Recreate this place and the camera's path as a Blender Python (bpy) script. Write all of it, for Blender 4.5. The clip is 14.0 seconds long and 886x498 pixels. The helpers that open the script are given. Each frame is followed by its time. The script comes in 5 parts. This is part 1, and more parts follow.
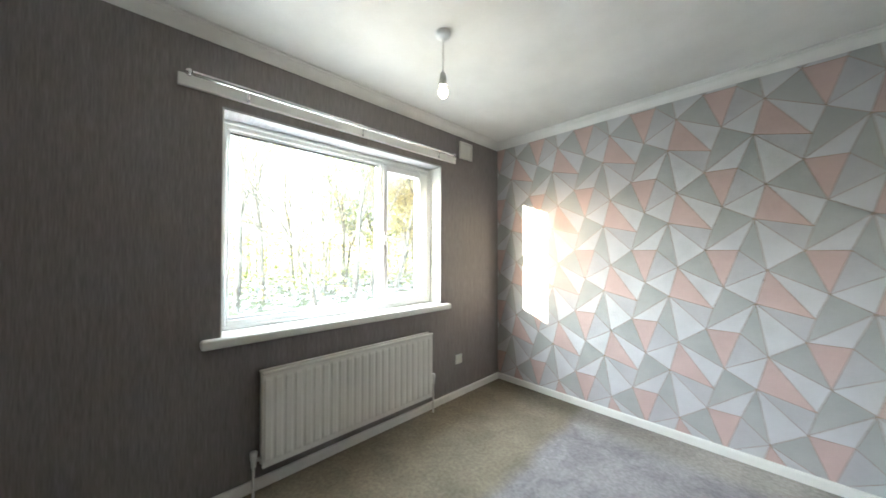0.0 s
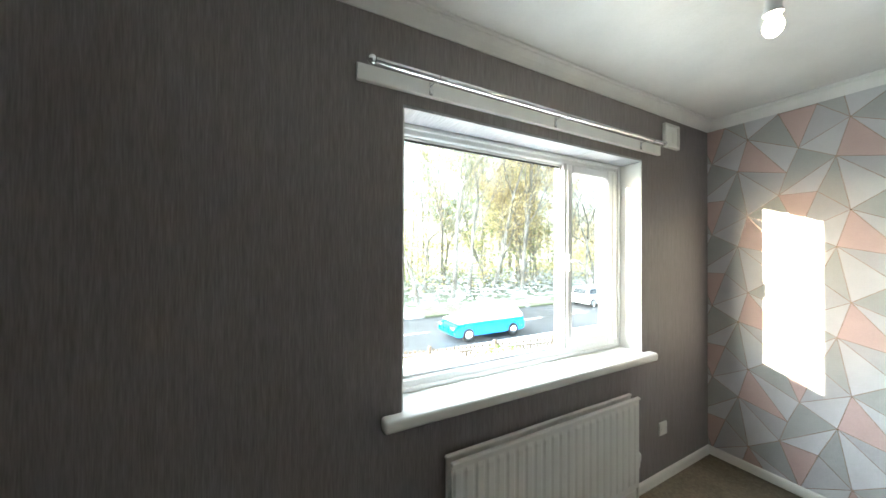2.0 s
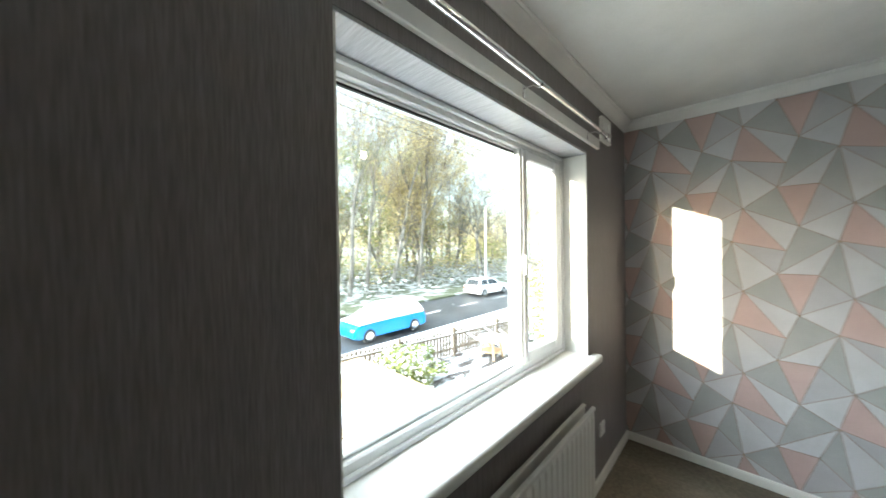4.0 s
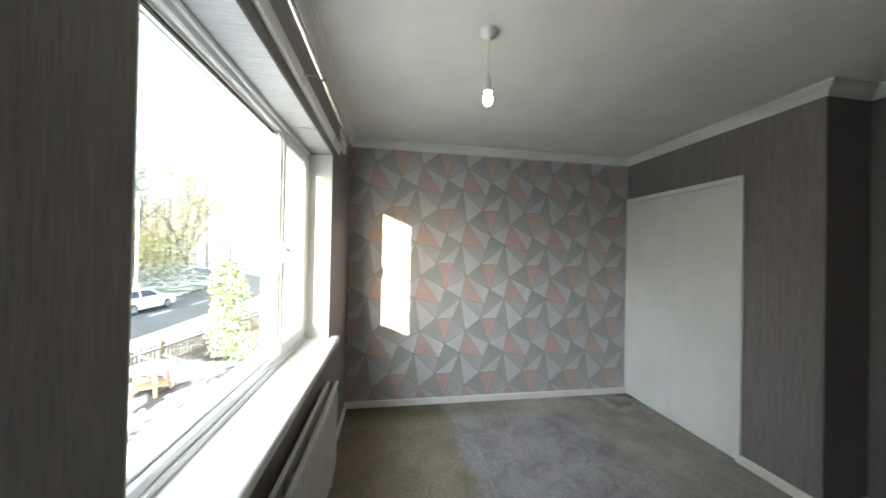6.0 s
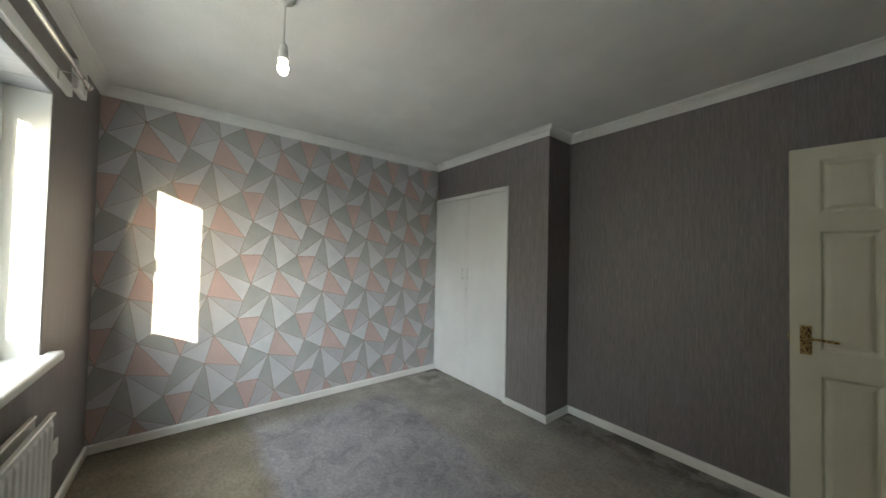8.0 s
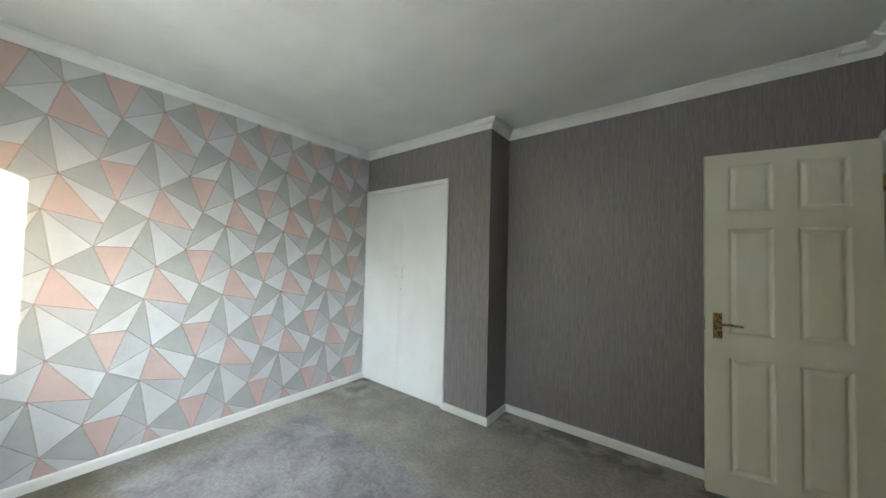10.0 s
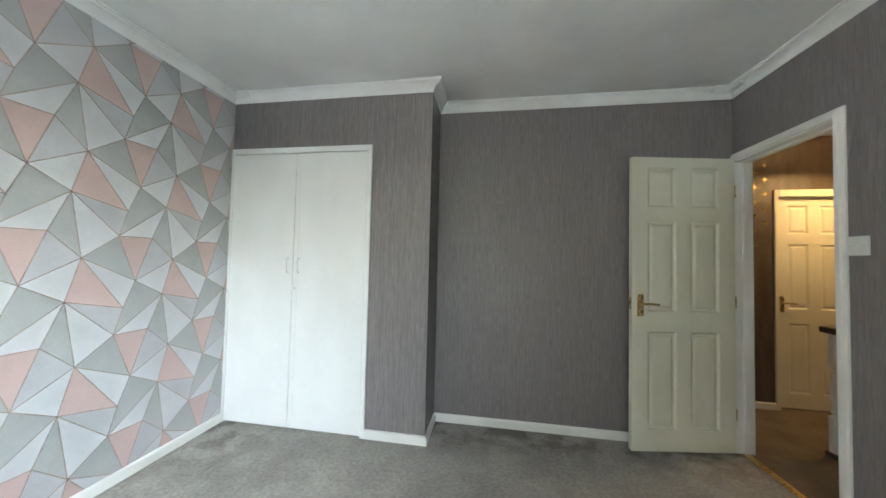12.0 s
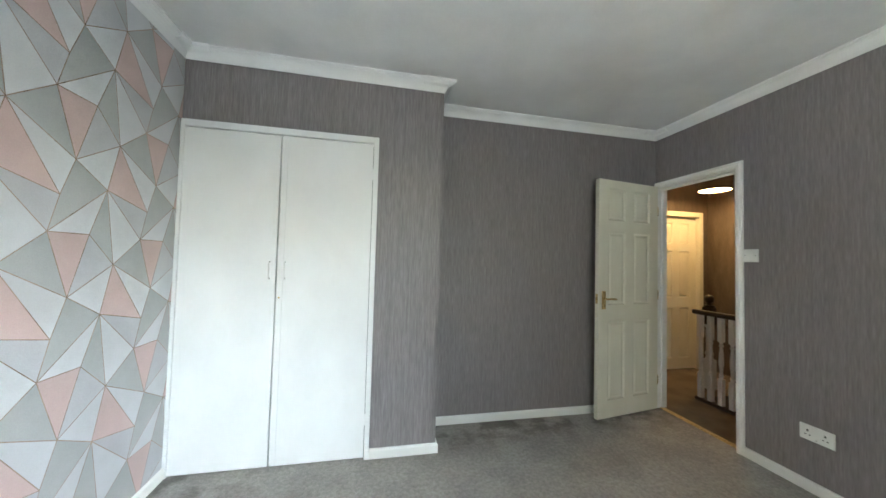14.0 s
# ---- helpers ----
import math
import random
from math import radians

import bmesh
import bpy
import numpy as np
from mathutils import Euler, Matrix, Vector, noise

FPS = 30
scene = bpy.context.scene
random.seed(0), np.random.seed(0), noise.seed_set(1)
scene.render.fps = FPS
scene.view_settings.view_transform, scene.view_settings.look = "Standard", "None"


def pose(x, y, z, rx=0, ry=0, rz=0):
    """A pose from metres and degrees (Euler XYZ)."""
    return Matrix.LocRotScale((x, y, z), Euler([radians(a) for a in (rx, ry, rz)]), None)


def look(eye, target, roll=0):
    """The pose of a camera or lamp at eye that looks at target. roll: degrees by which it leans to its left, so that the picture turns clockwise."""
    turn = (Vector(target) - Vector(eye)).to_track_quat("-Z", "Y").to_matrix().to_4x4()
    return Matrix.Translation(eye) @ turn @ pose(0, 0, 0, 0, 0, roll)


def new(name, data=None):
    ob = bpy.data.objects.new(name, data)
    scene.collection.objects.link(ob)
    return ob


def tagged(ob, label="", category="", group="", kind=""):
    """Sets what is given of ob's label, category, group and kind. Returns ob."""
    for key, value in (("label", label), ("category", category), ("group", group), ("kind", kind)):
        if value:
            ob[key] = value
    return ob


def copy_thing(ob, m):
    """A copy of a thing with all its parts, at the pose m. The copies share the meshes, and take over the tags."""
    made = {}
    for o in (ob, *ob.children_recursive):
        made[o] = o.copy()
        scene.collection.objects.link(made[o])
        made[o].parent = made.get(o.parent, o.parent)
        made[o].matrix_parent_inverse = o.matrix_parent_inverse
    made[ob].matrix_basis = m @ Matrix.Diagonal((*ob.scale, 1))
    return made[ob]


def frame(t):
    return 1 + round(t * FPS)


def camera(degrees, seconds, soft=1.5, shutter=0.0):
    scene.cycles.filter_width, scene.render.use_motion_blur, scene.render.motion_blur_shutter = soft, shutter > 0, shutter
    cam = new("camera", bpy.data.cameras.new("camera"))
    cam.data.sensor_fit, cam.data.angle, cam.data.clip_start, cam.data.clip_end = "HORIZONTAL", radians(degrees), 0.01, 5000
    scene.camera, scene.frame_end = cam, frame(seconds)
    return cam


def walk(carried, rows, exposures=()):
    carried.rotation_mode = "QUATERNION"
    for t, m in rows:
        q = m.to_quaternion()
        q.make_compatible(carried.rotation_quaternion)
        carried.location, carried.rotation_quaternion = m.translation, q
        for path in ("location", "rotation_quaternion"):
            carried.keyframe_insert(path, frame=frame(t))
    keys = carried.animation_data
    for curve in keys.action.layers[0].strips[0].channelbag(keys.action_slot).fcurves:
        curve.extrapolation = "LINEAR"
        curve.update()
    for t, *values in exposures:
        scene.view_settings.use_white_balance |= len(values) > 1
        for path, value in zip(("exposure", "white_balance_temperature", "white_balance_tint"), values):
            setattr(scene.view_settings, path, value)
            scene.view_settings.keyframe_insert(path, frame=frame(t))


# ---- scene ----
cam = camera(109.3, 14.0, shutter=0.35)
PATH = [
    (0, -2.777, -2.009, 1.320, 90.90, -0.03, -44.22),
    (0.5, -2.801, -1.760, 1.373, 90.72, -0.14, -38.05),
    (1, -2.831, -1.563, 1.414, 90.65, -0.27, -31.53),
    (1.5, -2.888, -1.338, 1.481, 90.48, -0.28, -28.39),
    (2, -2.896, -1.185, 1.518, 90.37, -0.22, -27.63),
    (2.2, -2.883, -1.118, 1.516, 90.32, -0.21, -27.50),
    (4.3, -2.811, -0.605, 1.557, 89.25, 0.31, -55.44),
    (4.5, -2.874, -0.562, 1.544, 89.47, -0.08, -62.47),
    (5, -2.924, -0.457, 1.521, 89.80, -0.94, -76.59),
    (5.5, -2.985, -0.421, 1.486, 90.35, -1.32, -87.76),
    (6, -3.020, -0.402, 1.471, 90.44, -1.19, -99.15),
    (6.5, -3.045, -0.394, 1.448, 90.68, -1.13, -109.58),
    (7, -3.090, -0.485, 1.423, 90.95, -1.19, -118.07),
    (7.5, -3.102, -0.539, 1.409, 90.83, -1.14, -124.32),
    (8, -3.122, -0.556, 1.375, 91.35, -1.24, -127.95),
    (8.2, -3.131, -0.597, 1.375, 91.35, -1.22, -128.80),
    (10.5, -2.653, -0.637, 1.276, 92.18, -1.35, -148.84),
    (11, -2.433, -0.699, 1.235, 92.20, -1.18, -156.40),
    (11.5, -2.244, -0.764, 1.246, 92.17, -1.18, -163.51),
    (12, -2.007, -0.767, 1.254, 91.94, -1.33, -170.90),
    (12.5, -1.808, -0.782, 1.253, 91.98, -1.32, -178.17),
    (13, -1.609, -0.841, 1.245, 91.99, -1.39, -182.78),
    (13.5, -1.383, -0.836, 1.248, 92.05, -1.44, -186.62),
    (14, -1.162, -0.794, 1.276, 91.99, -1.51, -191.54),
]
EXPOSURE = [(0.0, 3.08, 5850, 6), (2.0, 2.86, 5780, 4), (4.5, 2.06, 5880, 4), (6.0, 2.1, 5970, 6), (8.0, 2.25, 6060, 5), (10.5, 3.1, 5760, 3), (14.0, 3.5, 5650, 4)]
walk(cam, [(t, pose(x, y, z, rx, ry, rz)) for t, x, y, z, rx, ry, rz in PATH], EXPOSURE)

# ---- light ----
SUN_WAY = Vector((1.0, -0.33, -0.140)).normalized()
world = bpy.data.worlds.new("winter_sky")
scene.world = world
world.use_nodes = True
wn = world.node_tree.nodes
sky = wn.new("ShaderNodeTexSky")
sky.sky_type = "NISHITA"
sky.sun_disc = False
sky.sun_elevation = math.asin(-SUN_WAY.z)
sky.sun_rotation = math.atan2(-SUN_WAY.x, -SUN_WAY.y)
sky.air_density = 1.0
sky.dust_density = 1.5
wn["Background"].inputs["Strength"].default_value = 0.12
veil = wn.new("ShaderNodeMix")
veil.data_type, veil.blend_type = "RGBA", "ADD"
veil.inputs["Factor"].default_value = 1.0
# thin high cloud all over the sky, brighter overhead than at the horizon
height = wn.new("ShaderNodeSeparateXYZ")
world.node_tree.links.new(wn.new("ShaderNodeTexCoord").outputs["Generated"], height.inputs["Vector"])
cloud = wn.new("ShaderNodeMapRange")
cloud.inputs["To Min"].default_value, cloud.inputs["To Max"].default_value = 0.0, 1.0
world.node_tree.links.new(height.outputs["Z"], cloud.inputs["Value"])
tone = wn.new("ShaderNodeMix")
tone.data_type = "RGBA"
tone.inputs["A"].default_value = (6.4, 6.4, 6.35, 1)
tone.inputs["B"].default_value = (16.0, 16.1, 16.0, 1)
world.node_tree.links.new(cloud.outputs["Result"], tone.inputs["Factor"])
# the low sun shining through the cloud makes it brighter on the sun's side
toward = wn.new("ShaderNodeVectorMath")
toward.operation = "DOT_PRODUCT"
toward.inputs[1].default_value = -SUN_WAY
world.node_tree.links.new(height.inputs["Vector"].links[0].from_socket, toward.inputs[0])
side_of_sun = wn.new("ShaderNodeMapRange")
side_of_sun.interpolation_type = "SMOOTHSTEP"
side_of_sun.inputs["From Min"].default_value, side_of_sun.inputs["From Max"].default_value = 0.1, 1.0
side_of_sun.inputs["To Min"].default_value, side_of_sun.inputs["To Max"].default_value = 0.30, 4.0
world.node_tree.links.new(toward.outputs["Value"], side_of_sun.inputs["Value"])
lit_cloud = wn.new("ShaderNodeVectorMath")
lit_cloud.operation = "SCALE"
world.node_tree.links.new(tone.outputs["Result"], lit_cloud.inputs[0])
world.node_tree.links.new(side_of_sun.outputs["Result"], lit_cloud.inputs["Scale"])
world.node_tree.links.new(lit_cloud.outputs["Vector"], veil.inputs["B"])
world.node_tree.links.new(sky.outputs["Color"], veil.inputs["A"])
world.node_tree.links.new(veil.outputs["Result"], wn["Background"].inputs["Color"])

sun_data = bpy.data.lights.new("sun", "SUN")
sun_data.energy = 5.0
sun_data.angle = radians(0.5)
sun_data.color = (1.0, 0.84, 0.58)
sun = new("sun", sun_data)
sun.matrix_world = look((0, 0, 0), SUN_WAY)


# unseen area lamp added outside the window, standing in for part of the skylight
window_light = bpy.data.lights.new("daylight_stand_in", "AREA")
window_light.shape = "RECTANGLE"
window_light.size, window_light.size_y = 1.50, 1.10
window_light.energy = 0.85
window_light.color = (1.0, 0.985, 0.95)
window_lamp = new("daylight_stand_in", window_light)
window_lamp.matrix_world = look((-1.65, 0.27, 1.48), (-1.45, -3.0, 0.60))


# ---- sizes of the room: x to the east, y to the north, origin in the north-east corner ----
WEST, SOUTH, RECESS, BREAST = -3.642, -2.889, -3.225, -1.569
CEIL, COVE, SKIRT = 2.496, 2.426, 0.062
WIN_L, WIN_R, WIN_B, WIN_T = -2.459, -0.844, 0.86, 2.093
FRAME_Y = 0.15
CL_R, CL_T = -1.14, 2.066
DOOR_S, DOOR_N, DOOR_T = -3.210, -2.567, 1.975
GROUND = -2.7


# ---- materials ----
def material(name, colours, rough=0.6, metal=0.0, scale=(8, 8, 8), fine=(90, 90, 90), fine_amount=0.25, bump=0.15, bump_dist=0.002,
             rough_var=0.1, specular=0.5, detail=4.0, spread=(0.35, 0.65), island=0.0, objects=0.0):
    """Two colours mixed by a coarse noise, with a fine noise for grain and relief."""
    m = bpy.data.materials.new(name)
    m.use_nodes = True
    n, l = m.node_tree.nodes, m.node_tree.links
    b = n["Principled BSDF"]
    tc = n.new("ShaderNodeTexCoord")

    def noise_of(sc, det):
        mp = n.new("ShaderNodeMapping")
        mp.inputs["Scale"].default_value = sc
        l.new(tc.outputs["Object"], mp.inputs["Vector"])
        t = n.new("ShaderNodeTexNoise")
        t.inputs["Scale"].default_value = 1.0
        t.inputs["Detail"].default_value = det
        l.new(mp.outputs["Vector"], t.inputs["Vector"])
        return t

    coarse, grain = noise_of(scale, detail), noise_of(fine, 3.0)
    ramp = n.new("ShaderNodeValToRGB")
    ramp.color_ramp.elements[0].position, ramp.color_ramp.elements[1].position = spread
    ramp.color_ramp.elements[0].color = (*colours[0], 1)
    ramp.color_ramp.elements[1].color = (*colours[-1], 1)
    l.new(coarse.outputs["Fac"], ramp.inputs["Fac"])
    mix = n.new("ShaderNodeMix")
    mix.data_type, mix.blend_type = "RGBA", "OVERLAY"
    mix.inputs["Factor"].default_value = fine_amount
    l.new(ramp.outputs["Color"], mix.inputs["A"])
    l.new(grain.outputs["Fac"], mix.inputs["B"])
    out = mix.outputs["Result"]
    if island or objects:
        info = n.new("ShaderNodeNewGeometry") if island else n.new("ShaderNodeObjectInfo")
        hsv = n.new("ShaderNodeHueSaturation")
        rng = n.new("ShaderNodeMapRange")
        rng.inputs["To Min"].default_value = 1 - (island or objects)
        rng.inputs["To Max"].default_value = 1 + (island or objects)
        l.new(info.outputs["Random Per Island" if island else "Random"], rng.inputs["Value"])
        l.new(rng.outputs["Result"], hsv.inputs["Value"])
        l.new(out, hsv.inputs["Color"])
        out = hsv.outputs["Color"]
    l.new(out, b.inputs["Base Color"])
    rr = n.new("ShaderNodeMapRange")
    rr.inputs["To Min"].default_value = max(0.02, rough - rough_var)
    rr.inputs["To Max"].default_value = min(1.0, rough + rough_var)
    l.new(grain.outputs["Fac"], rr.inputs["Value"])
    l.new(rr.outputs["Result"], b.inputs["Roughness"])
    b.inputs["Metallic"].default_value = metal
    b.inputs["Specular IOR Level"].default_value = specular
    if bump:
        bp = n.new("ShaderNodeBump")
        bp.inputs["Strength"].default_value = bump
        bp.inputs["Distance"].default_value = bump_dist
        l.new(grain.outputs["Fac"], bp.inputs["Height"])
        l.new(bp.outputs["Normal"], b.inputs["Normal"])
    return m


def glass_material(name):
    m = bpy.data.materials.new(name)
    m.use_nodes = True
    n, l = m.node_tree.nodes, m.node_tree.links
    for x in list(n):
        n.remove(x)
    out, mix = n.new("ShaderNodeOutputMaterial"), n.new("ShaderNodeMixShader")
    tr, gl = n.new("ShaderNodeBsdfTransparent"), n.new("ShaderNodeBsdfGlossy")
    gl.inputs["Roughness"].default_value = 0.02
    tr.inputs["Color"].default_value = (0.95, 0.97, 0.96, 1)
    mix.inputs["Fac"].default_value = 0.04
    l.new(tr.outputs["BSDF"], mix.inputs[1])
    l.new(gl.outputs["BSDF"], mix.inputs[2])
    l.new(mix.outputs["Shader"], out.inputs["Surface"])
    return m


def glow(name, colour, strength):
    m = bpy.data.materials.new(name)
    m.use_nodes = True
    b = m.node_tree.nodes["Principled BSDF"]
    b.inputs["Base Color"].default_value = (*colour, 1)
    b.inputs["Emission Color"].default_value = (*colour, 1)
    b.inputs["Emission Strength"].default_value = strength
    return m


M_PAPER = material("striated_grey_wallpaper", [(0.192, 0.171, 0.171), (0.238, 0.214, 0.214)], 0.52, 0.0, (75, 75, 3.5), (240, 240, 13), 0.5, 0.5, 0.002,
                   rough_var=0.18, specular=0.6, spread=(0.3, 0.7))
M_HALLPAPER = material("brown_hall_wallpaper", [(0.085, 0.066, 0.052), (0.125, 0.098, 0.077)], 0.42, 0.0, (14, 14, 3), (160, 160, 20), 0.4, 0.3)
M_CEIL = material("stippled_white_ceiling_paint", [(0.70, 0.695, 0.68), (0.77, 0.765, 0.75)], 0.85, 0, (3, 3, 3), (110, 110, 110), 0.12, 0.45, 0.003)
M_COVE = material("white_plaster_coving", [(0.76, 0.755, 0.74), (0.82, 0.815, 0.80)], 0.6, 0, (5, 5, 5), (60, 60, 60), 0.08, 0.1)
M_GLOSS = material("white_gloss_woodwork", [(0.78, 0.77, 0.74), (0.84, 0.83, 0.80)], 0.35, 0, (4, 4, 4), (50, 50, 50), 0.08, 0.12, 0.001)
M_CREAM = material("cream_painted_door", [(0.715, 0.69, 0.565), (0.775, 0.75, 0.625)], 0.42, 0, (5, 5, 3), (140, 140, 10), 0.1, 0.2, 0.001)
M_CLOSET = material("white_painted_cupboard_door", [(0.80, 0.80, 0.79), (0.86, 0.86, 0.85)], 0.4, 0, (3, 3, 2), (70, 70, 30), 0.08, 0.15, 0.001)
M_UPVC = material("white_upvc", [(0.80, 0.81, 0.82), (0.84, 0.85, 0.86)], 0.36, 0, (3, 3, 3), (40, 40, 40), 0.03, 0, rough_var=0.02)
# white boards coloured grey: the dimmer light on their underside is painted in
M_BOARD = material("shade_greyed_soffit_board", [(0.36, 0.365, 0.385), (0.43, 0.435, 0.455)], 0.5, 0, (150, 5, 5), (420, 14, 14), 0.5, 0.4, 0.002)
M_RAD = material("white_enamel_radiator", [(0.74, 0.73, 0.70), (0.79, 0.78, 0.75)], 0.32, 0, (4, 4, 4), (60, 60, 60), 0.06, 0.05)
M_CHROME = material("polished_chrome", [(0.75, 0.75, 0.76), (0.82, 0.82, 0.83)], 0.14, 1.0, (20, 20, 20), (90, 90, 90), 0.05, 0.02, rough_var=0.05)
M_BRASS = material("aged_brass", [(0.55, 0.40, 0.16), (0.68, 0.51, 0.24)], 0.28, 1.0, (30, 30, 30), (120, 120, 120), 0.1, 0.05)
M_COPPER = material("copper_foil_line", [(0.30, 0.215, 0.165), (0.44, 0.33, 0.26)], 0.3, 0.85, (9, 9, 9), (200, 200, 200), 0.1, 0.05)
M_PLASTIC = material("white_plastic_plate", [(0.78, 0.78, 0.76), (0.82, 0.82, 0.80)], 0.35, 0, (9, 9, 9), (80, 80, 80), 0.04, 0.03)
M_DARK = material("dark_gap", [(0.02, 0.02, 0.02), (0.035, 0.033, 0.03)], 0.8)
M_DARKWOOD = material("dark_stained_wood", [(0.025, 0.017, 0.012), (0.05, 0.034, 0.024)], 0.35, 0, (6, 6, 30), (40, 40, 200), 0.3, 0.2)
M_BRICK = material("red_brick_outer_wall", [(0.30, 0.14, 0.09), (0.38, 0.20, 0.14)], 0.85, 0, (5, 5, 12), (70, 70, 70), 0.3, 0.5)
M_GLASS = glass_material("window_glass")
W_WHITE = material("wallpaper_white_facet", [(0.556, 0.551, 0.565), (0.603, 0.598, 0.613)], 0.55, 0, (6, 6, 6), (240, 240, 240), 0.12, 0.25, 0.001)
W_LILAC = material("wallpaper_pale_grey_facet", [(0.465, 0.458, 0.475), (0.513, 0.503, 0.522)], 0.55, 0, (6, 6, 6), (240, 240, 240), 0.12, 0.25, 0.001)
W_GREY = material("wallpaper_grey_facet", [(0.404, 0.404, 0.399), (0.442, 0.442, 0.437)], 0.55, 0, (6, 6, 6), (240, 240, 240), 0.12, 0.25, 0.001)
W_PEACH = material("wallpaper_blush_facet", [(0.556, 0.408, 0.38), (0.603, 0.446, 0.418)], 0.55, 0, (6, 6, 6), (240, 240, 240), 0.12, 0.25, 0.001)
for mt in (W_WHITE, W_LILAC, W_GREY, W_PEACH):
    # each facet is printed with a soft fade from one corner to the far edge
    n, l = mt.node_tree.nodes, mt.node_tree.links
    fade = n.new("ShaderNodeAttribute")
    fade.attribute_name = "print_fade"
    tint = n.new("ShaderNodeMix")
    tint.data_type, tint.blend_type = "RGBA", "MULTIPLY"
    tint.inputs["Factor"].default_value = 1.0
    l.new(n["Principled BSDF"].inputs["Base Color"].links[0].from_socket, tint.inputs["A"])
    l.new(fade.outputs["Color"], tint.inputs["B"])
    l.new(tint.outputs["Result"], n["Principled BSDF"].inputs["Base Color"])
M_SNOW = material("snow", [(0.66, 0.68, 0.72), (0.78, 0.79, 0.82)], 0.7, 0, (1.5, 1.5, 1.5), (14, 14, 14), 0.15, 0.5, 0.03)
M_THINSNOW = material("thin_snow_over_grass", [(0.08, 0.09, 0.05), (0.66, 0.68, 0.72)], 0.8, 0, (0.9, 0.9, 0.9), (9, 9, 9), 0.5, 0.5, 0.03, spread=(0.49, 0.68), detail=6.0)
M_TANWOOD = material("tan_fence_plank", [(0.45, 0.30, 0.16), (0.55, 0.38, 0.22)], 0.75, 0, (6, 6, 2), (60, 60, 6), 0.3, 0.2, objects=0.15)
M_ASPHALT = material("wet_asphalt", [(0.035, 0.037, 0.04), (0.06, 0.062, 0.066)], 0.55, 0, (0.6, 0.6, 0.6), (60, 60, 60), 0.3, 0.4, 0.004)
M_BARK = material("snow_dusted_bark", [(0.09, 0.078, 0.062), (0.26, 0.245, 0.22)], 0.9, 0, (3, 3, 1), (30, 30, 8), 0.4, 0.6, 0.01)
M_GOLDLEAF = material("golden_autumn_leaf", [(0.36, 0.285, 0.13), (0.51, 0.42, 0.22)], 0.7, 0, (2, 2, 2), (20, 20, 20), 0.2, 0, island=0.35)
M_GREENLEAF = material("yellow_green_leaf", [(0.12, 0.15, 0.04), (0.25, 0.27, 0.09)], 0.7, 0, (2, 2, 2), (20, 20, 20), 0.2, 0, island=0.35)
for mt in (M_GOLDLEAF, M_GREENLEAF):
    # thin leaves let some of the light through
    n, l = mt.node_tree.nodes, mt.node_tree.links
    thin, half = n.new("ShaderNodeBsdfTranslucent"), n.new("ShaderNodeMixShader")
    half.inputs["Fac"].default_value = 0.4
    l.new(n["Principled BSDF"].inputs["Base Color"].links[0].from_socket, thin.inputs["Color"])
    l.new(n["Principled BSDF"].outputs["BSDF"], half.inputs[1])
    l.new(thin.outputs["BSDF"], half.inputs[2])
    l.new(half.outputs["Shader"], n["Material Output"].inputs["Surface"])
M_SCRUB = material("frosted_undergrowth", [(0.12, 0.11, 0.085), (0.46, 0.48, 0.48)], 0.85, 0, (1.2, 1.2, 1.2), (14, 14, 14), 0.3, 0, island=0.4)
M_FENCE = material("weathered_fence_wood", [(0.11, 0.08, 0.055), (0.19, 0.15, 0.11)], 0.8, 0, (4, 4, 10), (30, 30, 120), 0.3, 0.3, objects=0.15)
M_BLUECAR = material("bright_blue_car_paint", [(0.01, 0.20, 0.55), (0.015, 0.24, 0.62)], 0.2, 0.1, (2, 2, 2), (30, 30, 30), 0.03, 0)
M_WHITECAR = material("white_car_paint", [(0.74, 0.75, 0.76), (0.80, 0.81, 0.82)], 0.2, 0, (2, 2, 2), (30, 30, 30), 0.03, 0)
M_TYRE = material("black_tyre_rubber", [(0.015, 0.015, 0.015), (0.03, 0.03, 0.03)], 0.8)
M_CARGLASS = material("dark_car_glass", [(0.02, 0.025, 0.03), (0.03, 0.035, 0.04)], 0.06)
M_RED = material("red_lamp_plastic", [(0.5, 0.03, 0.02), (0.6, 0.05, 0.03)], 0.25)
M_YELLOW = material("yellow_number_plate", [(0.75, 0.55, 0.05), (0.8, 0.6, 0.08)], 0.4)
M_SOIL = material("snow_streaked_soil", [(0.06, 0.048, 0.042), (0.68, 0.70, 0.74)], 0.9, 0, (1.1, 2.6, 2), (16, 16, 16), 0.45, 0.5, 0.02, spread=(0.41, 0.56), detail=9.0)
M_SHADE = material("taupe_fabric_lamp_shade", [(0.22, 0.16, 0.11), (0.28, 0.21, 0.15)], 0.8, 0, (10, 10, 10), (300, 300, 300), 0.3, 0.2)


